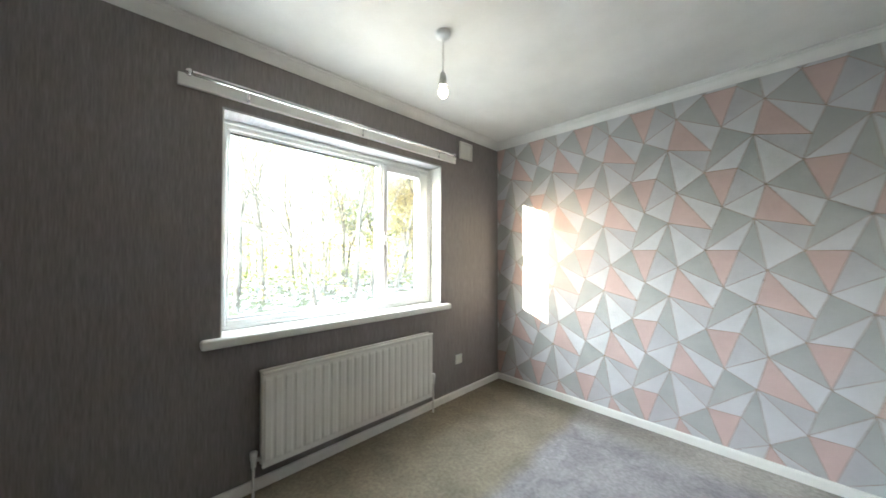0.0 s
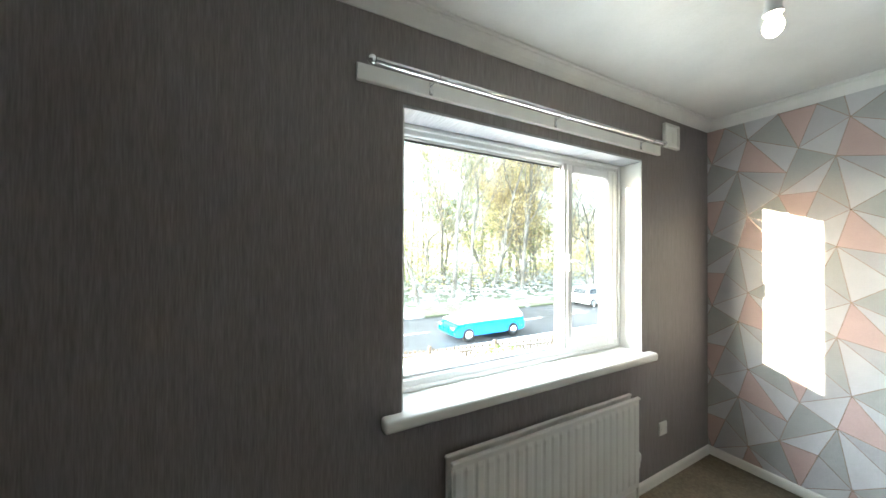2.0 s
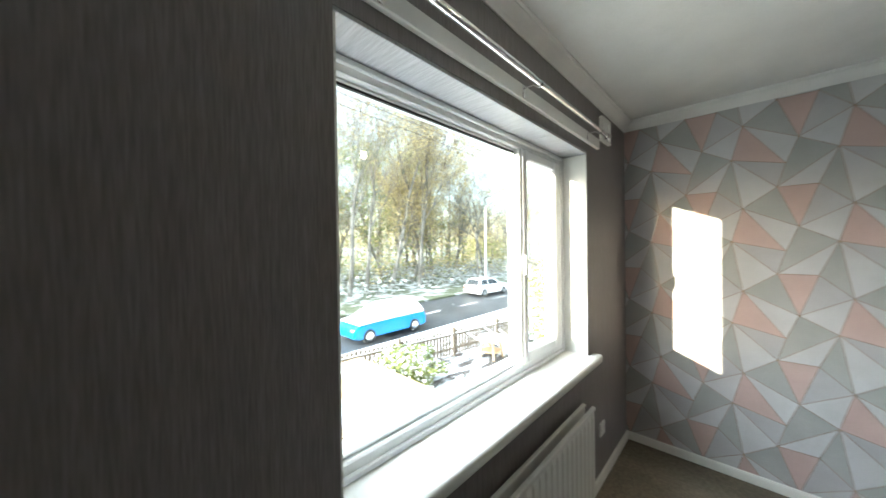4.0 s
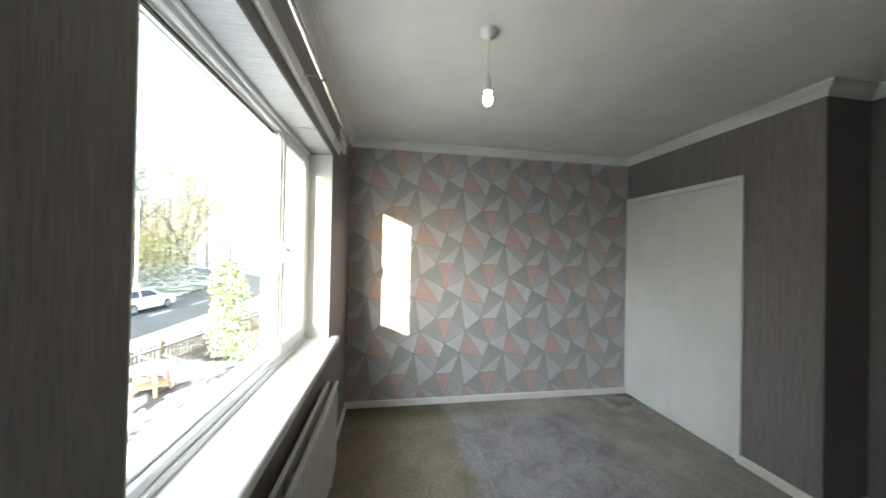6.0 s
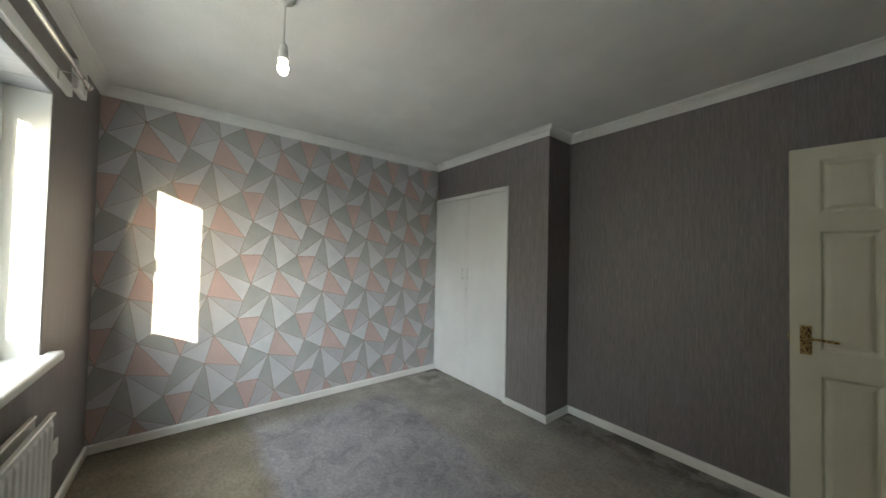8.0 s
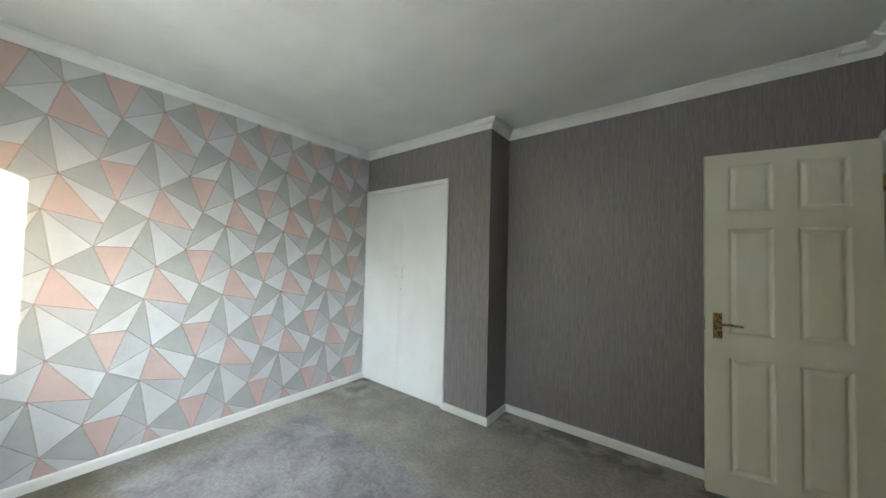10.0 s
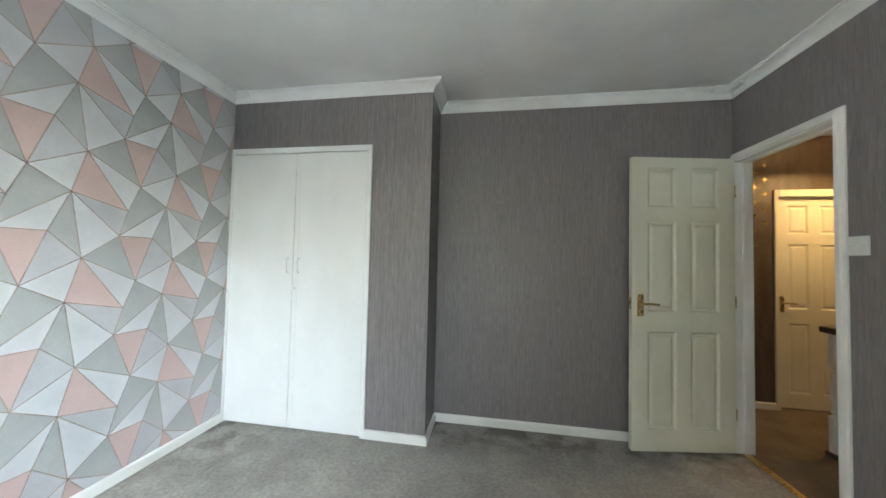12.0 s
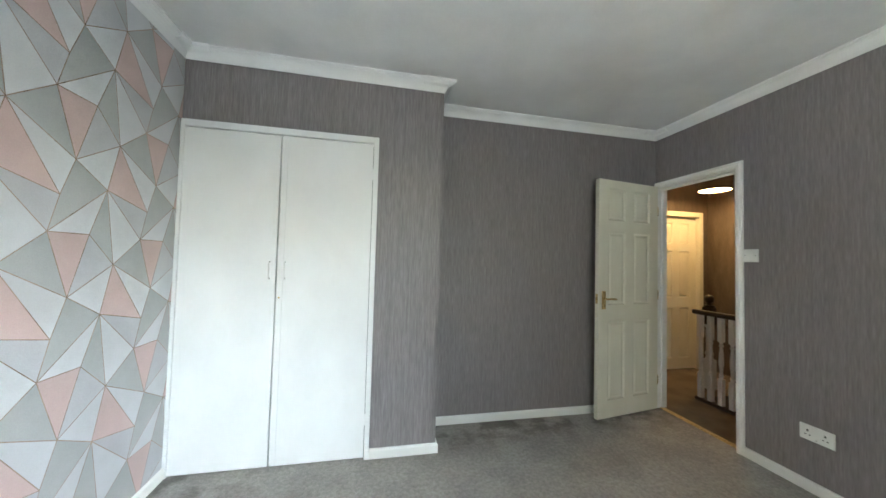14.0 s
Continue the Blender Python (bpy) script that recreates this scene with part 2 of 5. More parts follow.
def carpet_material():
    """Grey cut-pile carpet: a darker violet-grey where a bed stood, faded tan with painted shade along the window,
    brushed pile marks.
    """
    m = material("worn_grey_carpet", [(0.34, 0.33, 0.32), (0.48, 0.465, 0.45)], 0.95, 0, (3.2, 3.2, 3.2), (230, 230, 230), 0.34, 0.8, 0.004, specular=0.1,
                 spread=(0.3, 0.72), rough_var=0.03)
    n, l = m.node_tree.nodes, m.node_tree.links
    b = n["Principled BSDF"]
    base = b.inputs["Base Color"].links[0].from_socket
    tc = n.new("ShaderNodeTexCoord")
    wob = n.new("ShaderNodeTexNoise")
    wob.inputs["Scale"].default_value = 2.6
    wob.inputs["Detail"].default_value = 3
    l.new(tc.outputs["Object"], wob.inputs["Vector"])
    sep = n.new("ShaderNodeSeparateXYZ")
    l.new(tc.outputs["Object"], sep.inputs["Vector"])

    def math_node(op, a, c):
        k = n.new("ShaderNodeMath")
        k.operation = op
        for i, v in enumerate((a, c)):
            if isinstance(v, (int, float)):
                k.inputs[i].default_value = v
            else:
                l.new(v, k.inputs[i])
        return k.outputs[0]

    def step(sock, lo, hi):
        r = n.new("ShaderNodeMapRange")
        r.interpolation_type = "SMOOTHSTEP"
        r.inputs["From Min"].default_value, r.inputs["From Max"].default_value = lo, hi
        l.new(sock, r.inputs["Value"])
        return r.outputs["Result"]

    sway = math_node("MULTIPLY", math_node("SUBTRACT", wob.outputs["Fac"], 0.5), 0.14)
    y, x = math_node("ADD", sep.outputs["Y"], sway), math_node("ADD", sep.outputs["X"], sway)
    tan = math_node("MULTIPLY", step(y, -1.0, -0.86), step(x, -2.9, -2.2))
    bed = math_node("MULTIPLY", math_node("MULTIPLY", step(y, -2.17, -2.08), math_node("SUBTRACT", 1.0, step(y, -1.0, -0.86))),
                    math_node("MULTIPLY", step(x, -2.2, -2.0), math_node("SUBTRACT", 1.0, step(x, -0.42, -0.2))))
    pile = n.new("ShaderNodeTexNoise")
    pile.inputs["Scale"].default_value = 7.0
    pile.inputs["Detail"].default_value = 5
    pile.inputs["Distortion"].default_value = 1.2
    l.new(tc.outputs["Object"], pile.inputs["Vector"])
    patch = step(pile.outputs["Fac"], 0.42, 0.62)

    def blend(kind, fac, a, colour):
        k = n.new("ShaderNodeMix")
        k.data_type, k.blend_type = "RGBA", kind
        if isinstance(fac, float):
            k.inputs["Factor"].default_value = fac
        else:
            l.new(fac, k.inputs["Factor"])
        l.new(a, k.inputs["A"])
        k.inputs["B"].default_value = (*colour, 1)
        return k.outputs["Result"]

    tuft = n.new("ShaderNodeTexNoise")
    tuft.inputs["Scale"].default_value = 46.0
    tuft.inputs["Detail"].default_value = 6
    tuft.inputs["Roughness"].default_value = 0.75
    l.new(tc.outputs["Object"], tuft.inputs["Vector"])
    mott = n.new("ShaderNodeMix")
    mott.data_type, mott.blend_type = "RGBA", "OVERLAY"
    mott.inputs["Factor"].default_value = 0.22
    l.new(base, mott.inputs["A"])
    l.new(step(tuft.outputs["Fac"], 0.28, 0.72), mott.inputs["B"])
    base = mott.outputs["Result"]
    # grubby worn patches by the recess and in front of the cupboard
    dirt_noise = n.new("ShaderNodeTexNoise")
    dirt_noise.inputs["Scale"].default_value = 5.5
    dirt_noise.inputs["Detail"].default_value = 4
    l.new(tc.outputs["Object"], dirt_noise.inputs["Vector"])
    south = math_node("SUBTRACT", 1.0, step(y, -3.2, -2.75))
    east = math_node("MULTIPLY", step(x, -0.75, -0.2), math_node("SUBTRACT", 1.0, step(y, -2.9, -2.1)))
    grubby = math_node("MULTIPLY", math_node("MAXIMUM", south, east), step(dirt_noise.outputs["Fac"], 0.42, 0.60))
    # window strip: faded tan, with shade below the sill painted into the colour
    c = blend("MULTIPLY", tan, base, (0.64, 0.585, 0.465))
    c = blend("MULTIPLY", bed, c, (0.81, 0.80, 0.865))
    c = blend("MULTIPLY", math_node("SUBTRACT", 1.0, math_node("MAXIMUM", tan, bed)), c, (0.88, 0.85, 0.80))
    # darker strip along the foot of the geometric wall
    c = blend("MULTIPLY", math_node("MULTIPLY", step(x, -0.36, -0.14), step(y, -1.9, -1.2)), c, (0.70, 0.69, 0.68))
    c = blend("MULTIPLY", math_node("MULTIPLY", patch, math_node("ADD", 0.35, math_node("MULTIPLY", bed, 0.5))), c, (0.80, 0.80, 0.82))
    c = blend("MULTIPLY", grubby, c, (0.52, 0.51, 0.51))
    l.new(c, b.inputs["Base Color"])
    return m


M_CARPET = carpet_material()
M_HALLCARPET = material("brown_grey_hall_carpet", [(0.15, 0.125, 0.10), (0.22, 0.185, 0.15)], 0.95, 0, (4, 4, 4), (230, 230, 230), 0.5, 0.8, 0.004, specular=0.1)


# ---- mesh helpers ----
def box(bm, x0, x1, y0, y1, z0, z1, bevel=0.0, seg=1, m=None):
    """A box, its edges rounded by bevel, optionally moved by m."""
    vs = [bm.verts.new(v) for v in ((x0, y0, z0), (x1, y0, z0), (x1, y1, z0), (x0, y1, z0), (x0, y0, z1), (x1, y0, z1), (x1, y1, z1), (x0, y1, z1))]
    fs = [bm.faces.new([vs[i] for i in f]) for f in ((0, 3, 2, 1), (4, 5, 6, 7), (0, 1, 5, 4), (1, 2, 6, 5), (2, 3, 7, 6), (3, 0, 4, 7))]
    if bevel:
        es = list({e for f in fs for e in f.edges})
        r = bmesh.ops.bevel(bm, geom=es, offset=bevel, segments=seg, affect="EDGES", profile=0.5)
        vs = list({v for f in r["faces"] for v in f.verts} | {v for v in vs if v.is_valid})
    if m is not None:
        bmesh.ops.transform(bm, matrix=m, verts=[v for v in vs if v.is_valid])
    return vs


def lathe(bm, profile, at=(0, 0, 0), sides=20, axis="z"):
    """Turns (radius, height) pairs round an axis through at."""
    rings = []
    for r, h in profile:
        ring = []
        for k in range(sides):
            a = 2 * math.pi * k / sides
            p = (r * math.cos(a), r * math.sin(a), h)
            p = p if axis == "z" else (h, p[0], p[1]) if axis == "x" else (p[0], h, p[1])
            ring.append(bm.verts.new(Vector(p) + Vector(at)))
        rings.append(ring)
    for a, b in zip(rings, rings[1:]):
        for k in range(sides):
            bm.faces.new((a[k], a[(k + 1) % sides], b[(k + 1) % sides], b[k]))
    bm.faces.new(rings[0][::-1])
    bm.faces.new(rings[-1])


def tube(bm, pts, r, sides=8):
    """A round bar along points; r may be one radius or one for each point."""
    pts = [Vector(p) for p in pts]
    rs = r if isinstance(r, (list, tuple)) else [r] * len(pts)
    rings = []
    for i, p in enumerate(pts):
        d = (pts[min(i + 1, len(pts) - 1)] - pts[max(i - 1, 0)]).normalized()
        u = d.orthogonal().normalized() if not rings else (u - d * u.dot(d)).normalized()
        w = d.cross(u)
        rings.append([bm.verts.new(p + rs[i] * (math.cos(2 * math.pi * k / sides) * u + math.sin(2 * math.pi * k / sides) * w)) for k in range(sides)])
    for a, b in zip(rings, rings[1:]):
        for k in range(sides):
            bm.faces.new((a[k], a[(k + 1) % sides], b[(k + 1) % sides], b[k]))
    bm.faces.new(rings[0][::-1])
    bm.faces.new(rings[-1])


def finish(name, bm, mats, smooth=False):
    bmesh.ops.recalc_face_normals(bm, faces=bm.faces)
    me = bpy.data.meshes.new(name)
    bm.to_mesh(me)
    bm.free()
    for mt in mats if isinstance(mats, (list, tuple)) else [mats]:
        me.materials.append(mt)
    if smooth:
        me.shade_smooth()
        me.set_sharp_from_angle(angle=radians(40))
    return new(name, me)


def part(name, bm, mats, parent, label="", smooth=False):
    ob = finish(name, bm, mats, smooth)
    ob.parent = parent
    return tagged(ob, label=label)


def thing(name, place, label, category, group="", kind=""):
    ob = new(name)
    ob.location = place
    ob.empty_display_size = 0.05
    return tagged(ob, label, category, group, kind)


def structure(name, bm, mats, label, category, smooth=False):
    return tagged(finish(name, bm, mats, smooth), label, category, kind="structure")


def boxes(*rows, bevel=0.0):
    bm = bmesh.new()
    for r in rows:
        box(bm, *r, bevel=bevel)
    return bm


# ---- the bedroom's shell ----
structure("floor", boxes((WEST - 0.05, 0.0, RECESS, 0.0, -0.12, 0.0)), M_CARPET, "worn grey carpet, faded tan with painted shade along the window", "floor")
structure("ceiling", boxes((WEST - 0.1, 0.12, RECESS - 0.1, 0.3, CEIL, CEIL + 0.12)), M_CEIL, "stippled white painted ceiling", "ceiling")
bm = boxes((WEST - 0.11, WIN_L, 0.0, 0.24, -0.1, CEIL), (WIN_R, 0.12, 0.0, 0.24, -0.1, CEIL),
           (WIN_L, WIN_R, 0.0, 0.24, -0.1, 0.83), (WIN_L, WIN_R, 0.0, 0.24, WIN_T + 0.012, CEIL))
structure("wall_north", bm, M_PAPER, "window wall in striated grey-brown wallpaper", "wall")
wall_east = structure("wall_east", boxes((0.0, 0.12, SOUTH - 0.5, 0.0, -0.1, CEIL)), M_PAPER, "wall behind the geometric wallpaper", "wall")
bm = boxes((BREAST, CL_R, SOUTH - 0.1, SOUTH, -0.1, CEIL), (CL_R, 0.0, SOUTH - 0.1, SOUTH, CL_T, CEIL),
           (BREAST, BREAST + 0.1, RECESS - 0.1, SOUTH - 0.1, -0.1, CEIL))
structure("wall_south_1", bm, M_PAPER, "projecting cupboard wall in striated grey wallpaper", "wall")
structure("wall_south_2", boxes((WEST - 0.1, BREAST, RECESS - 0.1, RECESS, -0.1, CEIL)), M_PAPER, "recessed wall in striated grey wallpaper", "wall")
bm = boxes((WEST - 0.1, WEST, DOOR_N + 0.03, 0.0, -0.1, CEIL), (WEST - 0.1, WEST, RECESS, DOOR_N + 0.03, DOOR_T + 0.03, CEIL))
structure("wall_west", bm, M_PAPER, "door wall in striated grey wallpaper", "wall")


def sweep_profile(bm, a, b, inward, prof, trim_a=0.0, trim_b=0.0):
    """Runs a profile of (out, z) pairs along the wall line a to b; trims mitre the ends, positive inside a corner."""
    a, b, n = Vector((*a, 0)), Vector((*b, 0)), Vector((*inward, 0))
    d = (b - a).normalized()
    rings = []
    for p, t in ((a, trim_a), (b, -trim_b)):
        rings.append([bm.verts.new(p + n * o + d * o * t + Vector((0, 0, z))) for o, z in prof])
    k = len(prof)
    for i in range(k):
        bm.faces.new((rings[0][i], rings[0][(i + 1) % k], rings[1][(i + 1) % k], rings[1][i]))
    bm.faces.new(rings[0])
    bm.faces.new(rings[1][::-1])


COVE_PROFILE = [(0.0, COVE), (0.006, COVE), (0.008, COVE + 0.008), (0.013, COVE + 0.020), (0.022, COVE + 0.033), (0.034, COVE + 0.044), (0.048, COVE + 0.051),
                (0.049, COVE + 0.058), (0.060, COVE + 0.060), (0.060, CEIL + 0.004), (0.0, CEIL + 0.004)]
# raised band near the corners, on the upper half of the cove
BAND_PROFILE = [(0.018, COVE + 0.034), (0.040, COVE + 0.036), (0.052, COVE + 0.040), (0.060, COVE + 0.048), (0.068, COVE + 0.052), (0.068, CEIL + 0.003), (0.018, CEIL + 0.003)]
RUNS = [((WEST, 0), (0, 0), (0, -1), 1, 1), ((0, 0), (0, SOUTH), (-1, 0), 1, 1), ((0, SOUTH), (BREAST, SOUTH), (0, 1), 1, -1),
        ((BREAST, SOUTH), (BREAST, RECESS), (-1, 0), -1, 1), ((BREAST, RECESS), (WEST, RECESS), (0, 1), 1, 1), ((WEST, RECESS), (WEST, 0), (1, 0), 1, 1)]
coving = thing("coving", (0, 0, 0), "white plaster coving with raised bands at the corners", "coving", kind="structure")
for i, (a, b, n, ta, tb) in enumerate(RUNS):
    bm = bmesh.new()
    sweep_profile(bm, a, b, n, COVE_PROFILE, ta, tb)
    part("cove_length", bm, M_COVE, coving)
    if i in (1, 2, 4, 5):
        d = (Vector(b) - Vector(a)).normalized() * 0.15
        bm = bmesh.new()
        if i != 1:
            sweep_profile(bm, a, tuple(Vector(a) + d), n, BAND_PROFILE, ta, 0)
        if i != 5:
            sweep_profile(bm, tuple(Vector(b) - d), b, n, BAND_PROFILE, 0, tb)
        part("corner_piece", bm, M_COVE, coving, smooth=False)

SKIRT_PROFILE = [(0.0, 0.001), (0.016, 0.001), (0.016, SKIRT - 0.012), (0.011, SKIRT - 0.002), (0.006, SKIRT), (0.0, SKIRT)]
skirting = thing("baseboard", (0, 0, 0), "white gloss painted skirting board", "baseboard", kind="structure")
for a, b, n, ta, tb in [((WEST, 0), (0, 0), (0, -1), 1, 1), ((0, 0), (0, SOUTH + 0.012), (-1, 0), 1, 0), ((CL_R, SOUTH), (BREAST, SOUTH), (0, 1), 0, -1),
                        ((BREAST, SOUTH), (BREAST, RECESS), (-1, 0), -1, 1), ((BREAST, RECESS), (WEST, RECESS), (0, 1), 1, 1),
                        ((WEST, DOOR_N + 0.055), (WEST, 0), (1, 0), 0, 1)]:
    bm = bmesh.new()
    sweep_profile(bm, a, b, n, SKIRT_PROFILE, ta, tb)
    part("skirting_length", bm, M_GLOSS, skirting)


# ---- geometric wallpaper on the east wall ----
def clip(poly, lo, hi, axis):
    for sign, lim in ((1, lo), (-1, hi)):
        out = []
        for p, q in zip(poly, poly[1:] + poly[:1]):
            dp, dq = sign * (p[axis] - lim), sign * (q[axis] - lim)
            if dp >= 0:
                out.append(p)
            if (dp >= 0) != (dq >= 0):
                f = dp / (dp - dq)
                out.append((p[0] + f * (q[0] - p[0]), p[1] + f * (q[1] - p[1])))
        poly = out
        if len(poly) < 3:
            return []
    return poly


COL, ROW = 0.4455, 0.532
OFFSET = {"A": (0.0, 0.0), "B": (-0.203, -0.122), "C": (-0.052, -0.211), "D": (0.190, -0.272), "E": (0.153, -0.412), "F": (0.320, -0.412)}


def vertex(key, c, r):
    o = OFFSET[key]
    return (-(1.122 + c * COL + o[0]), 1.229 - r * ROW + o[1] - 0.004 * c)


FACETS = [(("A", 0, 0), ("C", 0, 0), ("D", 0, 0), W_PEACH), (("A", 0, 0), ("B", 0, 0), ("C", 0, 0), W_WHITE), (("A", 0, 0), ("D", 0, 0), ("B", 1, 0), W_WHITE),
          (("B", 1, 0), ("C", 1, 0), ("E", 0, 0), ("D", 0, 0), W_GREY), (("C", 0, 0), ("D", 0, 0), ("E", 0, 0), W_LILAC), (("C", 0, 0), ("A", 0, 1), ("E", 0, 0), W_WHITE),
          (("C", 1, 0), ("E", 0, 0), ("F", 0, 0), W_WHITE), (("E", 0, 0), ("F", 0, 0), ("B", 1, 1), W_PEACH), (("F", 0, 0), ("A", 1, 1), ("B", 1, 1), W_LILAC),
          (("C", 1, 0), ("F", 0, 0), ("A", 1, 1), W_GREY), (("E", 0, 0), ("B", 1, 1), ("A", 0, 1), W_GREY)]
W_MATS = [W_WHITE, W_LILAC, W_GREY, W_PEACH]
bm, lines = bmesh.new(), {}
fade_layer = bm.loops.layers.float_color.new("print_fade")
for c in range(-4, 6):
    for r in range(-4, 5):
        for *keys, mt in FACETS:
            poly = [vertex(k, c + dc, r + dr) for k, dc, dr in keys]
            for p, q in zip(poly, poly[1:] + poly[:1]):
                lines[tuple(sorted(((round(p[0], 4), round(p[1], 4)), (round(q[0], 4), round(q[1], 4)))))] = 1
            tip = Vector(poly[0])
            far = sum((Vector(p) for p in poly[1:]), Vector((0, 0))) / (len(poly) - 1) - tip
            poly = clip(clip(poly, SOUTH, 0.0, 0), SKIRT - 0.01, COVE + 0.004, 1)
            if len(poly) > 2:
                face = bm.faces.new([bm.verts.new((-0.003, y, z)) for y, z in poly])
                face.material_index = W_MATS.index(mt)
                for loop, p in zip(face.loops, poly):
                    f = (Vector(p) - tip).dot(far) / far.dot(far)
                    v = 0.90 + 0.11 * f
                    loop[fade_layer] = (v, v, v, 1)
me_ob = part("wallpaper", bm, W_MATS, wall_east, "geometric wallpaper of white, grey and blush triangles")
bm = bmesh.new()
for p, q in lines:
    d = (Vector(q) - Vector(p)).normalized()
    w = Vector((-d.y, d.x)) * 0.0016
    poly = [tuple(Vector(p) + w), tuple(Vector(q) + w), tuple(Vector(q) - w), tuple(Vector(p) - w)]
    poly = clip(clip(poly, SOUTH, -0.001, 0), SKIRT, COVE, 1)
    if len(poly) > 2:
        bm.faces.new([bm.verts.new((-0.0045, y, z)) for y, z in poly])
part("foil_lines", bm, M_COPPER, wall_east, "thin copper foil lines between the triangles")


# ---- window ----
window = thing("window_1", (0, 0, 0), "white plastic-framed window with a side casement", "window", kind="structure")
MX0, MX1 = -1.385, -1.337
fy0, fy1 = FRAME_Y, FRAME_Y + 0.07


def frame_ring(bm, x0, x1, z0, z1, w, y0, y1, bevel=0.006, foot=None):
    foot = foot or w
    box(bm, x0, x0 + w, y0, y1, z0, z1, bevel)
    box(bm, x1 - w, x1, y0, y1, z0, z1, bevel)
    box(bm, x0 + w, x1 - w, y0, y1, z0, z0 + foot, bevel)
    box(bm, x0 + w, x1 - w, y0, y1, z1 - w, z1, bevel)


bm = bmesh.new()
frame_ring(bm, WIN_L, WIN_R, WIN_B + 0.003, WIN_T, 0.050, fy0, fy1, foot=0.074)
# a raised step along the outside of the frame
frame_ring(bm, WIN_L + 0.009, WIN_R - 0.009, WIN_B + 0.022, WIN_T - 0.001, 0.022, fy0 - 0.012, fy0 + 0.002, 0.004)
part("window_frame", bm, M_UPVC, window)
bm = bmesh.new()
box(bm, MX0, MX1, fy0 - 0.004, fy1, WIN_B + 0.075, WIN_T - 0.049, 0.006)
part("mullion", bm, M_UPVC, window)
bm = bmesh.new()
frame_ring(bm, WIN_L + 0.050, MX0, WIN_B + 0.077, WIN_T - 0.050, 0.015, fy0 + 0.016, fy0 + 0.05, 0.005)
part("glazing_bead", bm, M_UPVC, window)
bm = bmesh.new()
sx0, sx1, sz0, sz1 = MX1 - 0.030, WIN_R - 0.050, WIN_B + 0.072, WIN_T - 0.044
for x0, x1, z0, z1 in ((sx0, sx0 + 0.052, sz0, sz1), (sx1 - 0.092, sx1, sz0, sz1), (sx0 + 0.052, sx1 - 0.092, sz0, sz0 + 0.058), (sx0 + 0.052, sx1 - 0.092, sz1 - 0.058, sz1)):
    box(bm, x0, x1, fy0 - 0.012, fy1 - 0.01, z0, z1, 0.008)
box(bm, sx1 - 0.042, sx1 - 0.036, fy0 - 0.0145, fy0 - 0.010, sz0 + 0.02, sz1 - 0.02)
sash = part("casement_sash", bm, M_UPVC, window)
bm = bmesh.new()
box(bm, -1.362, -1.336, fy0 - 0.026, fy0 - 0.012, 1.40, 1.50, 0.004)
tube(bm, [(-1.349, fy0 - 0.02, 1.46), (-1.349, fy0 - 0.022, 1.462), (-1.33, fy0 - 0.025, 1.465), (-1.28, fy0 - 0.025, 1.455), (-1.235, fy0 - 0.023, 1.435)], [0.009, 0.009, 0.009, 0.008, 0.006], 8)
part("handle", bm, M_UPVC, sash, "white casement handle", True)
for x0, x1, z0, z1, y in ((WIN_L + 0.05, MX0, WIN_B + 0.07, WIN_T - 0.05, fy0 + 0.034), (MX1 + 0.015, WIN_R - 0.135, WIN_B + 0.125, WIN_T - 0.10, fy0 + 0.024)):
    bm = bmesh.new()
    box(bm, x0, x1, y, y + 0.006, z0, z1)
    pane = part("pane", bm, M_GLASS, window, "clear window glass")
    pane.visible_shadow = False
bm = bmesh.new()
box(bm, WIN_L + 0.052, MX0 - 0.002, fy0 + 0.019, fy0 + 0.030, WIN_T - 0.071, WIN_T - 0.064)
part("gasket", bm, M_DARK, window)
bm = bmesh.new()
box(bm, -2.545, -0.770, -0.06, 0.002, 0.832, 0.882, 0.014, 3)
box(bm, WIN_L + 0.001, WIN_R - 0.001, -0.02, FRAME_Y + 0.02, 0.836, 0.8815)
part("window_sill", bm, M_GLOSS, window, "broad white gloss window board with rounded nose", True)
bm = bmesh.new()
box(bm, WIN_R - 0.008, WIN_R + 0.001, 0.003, FRAME_Y, 0.882, WIN_T - 0.002)
box(bm, WIN_L - 0.001, WIN_L + 0.008, 0.003, FRAME_Y, 0.882, WIN_T - 0.002)
part("reveal_lining", bm, M_GLOSS, window, "white painted window reveal")
x = WIN_L
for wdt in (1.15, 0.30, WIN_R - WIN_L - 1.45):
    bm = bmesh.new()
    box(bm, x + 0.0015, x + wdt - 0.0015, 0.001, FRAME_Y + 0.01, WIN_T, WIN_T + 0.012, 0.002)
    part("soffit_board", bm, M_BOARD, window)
    x += wdt
bm = bmesh.new()
box(bm, WIN_L - 0.05, WIN_R + 0.05, 0.22, 0.36, 0.80, 0.875, 0.006)
part("outer_sill", bm, M_UPVC, window)
bm = bmesh.new()
box(bm, WIN_L, WIN_R, 0.224, 0.24, 2.045, WIN_T + 0.012)
part("outer_head", bm, M_UPVC, window)

# curtain batten, rod and vent over the window
bm = bmesh.new()
box(bm, -2.645, -0.673, -0.021, 0.0, 2.152, 2.214, 0.003)
tagged(finish("curtain_batten", bm, M_GLOSS), "white painted wooden batten above the window", "batten")
rod = thing("curtain_rod", (-2.595, -0.095, 2.190), "polished chrome curtain rod on hook brackets", "curtain rod")
bm = bmesh.new()
tube(bm, [(0, 0, 0), (0.9, 0, 0)], 0.0125, 12)
part("rod_tube", bm, M_CHROME, rod, smooth=True)
bm = bmesh.new()
tube(bm, [(0.88, 0, 0), (1.80, 0, 0)], 0.0105, 12)
part("rod_tube", bm, M_CHROME, rod, smooth=True)
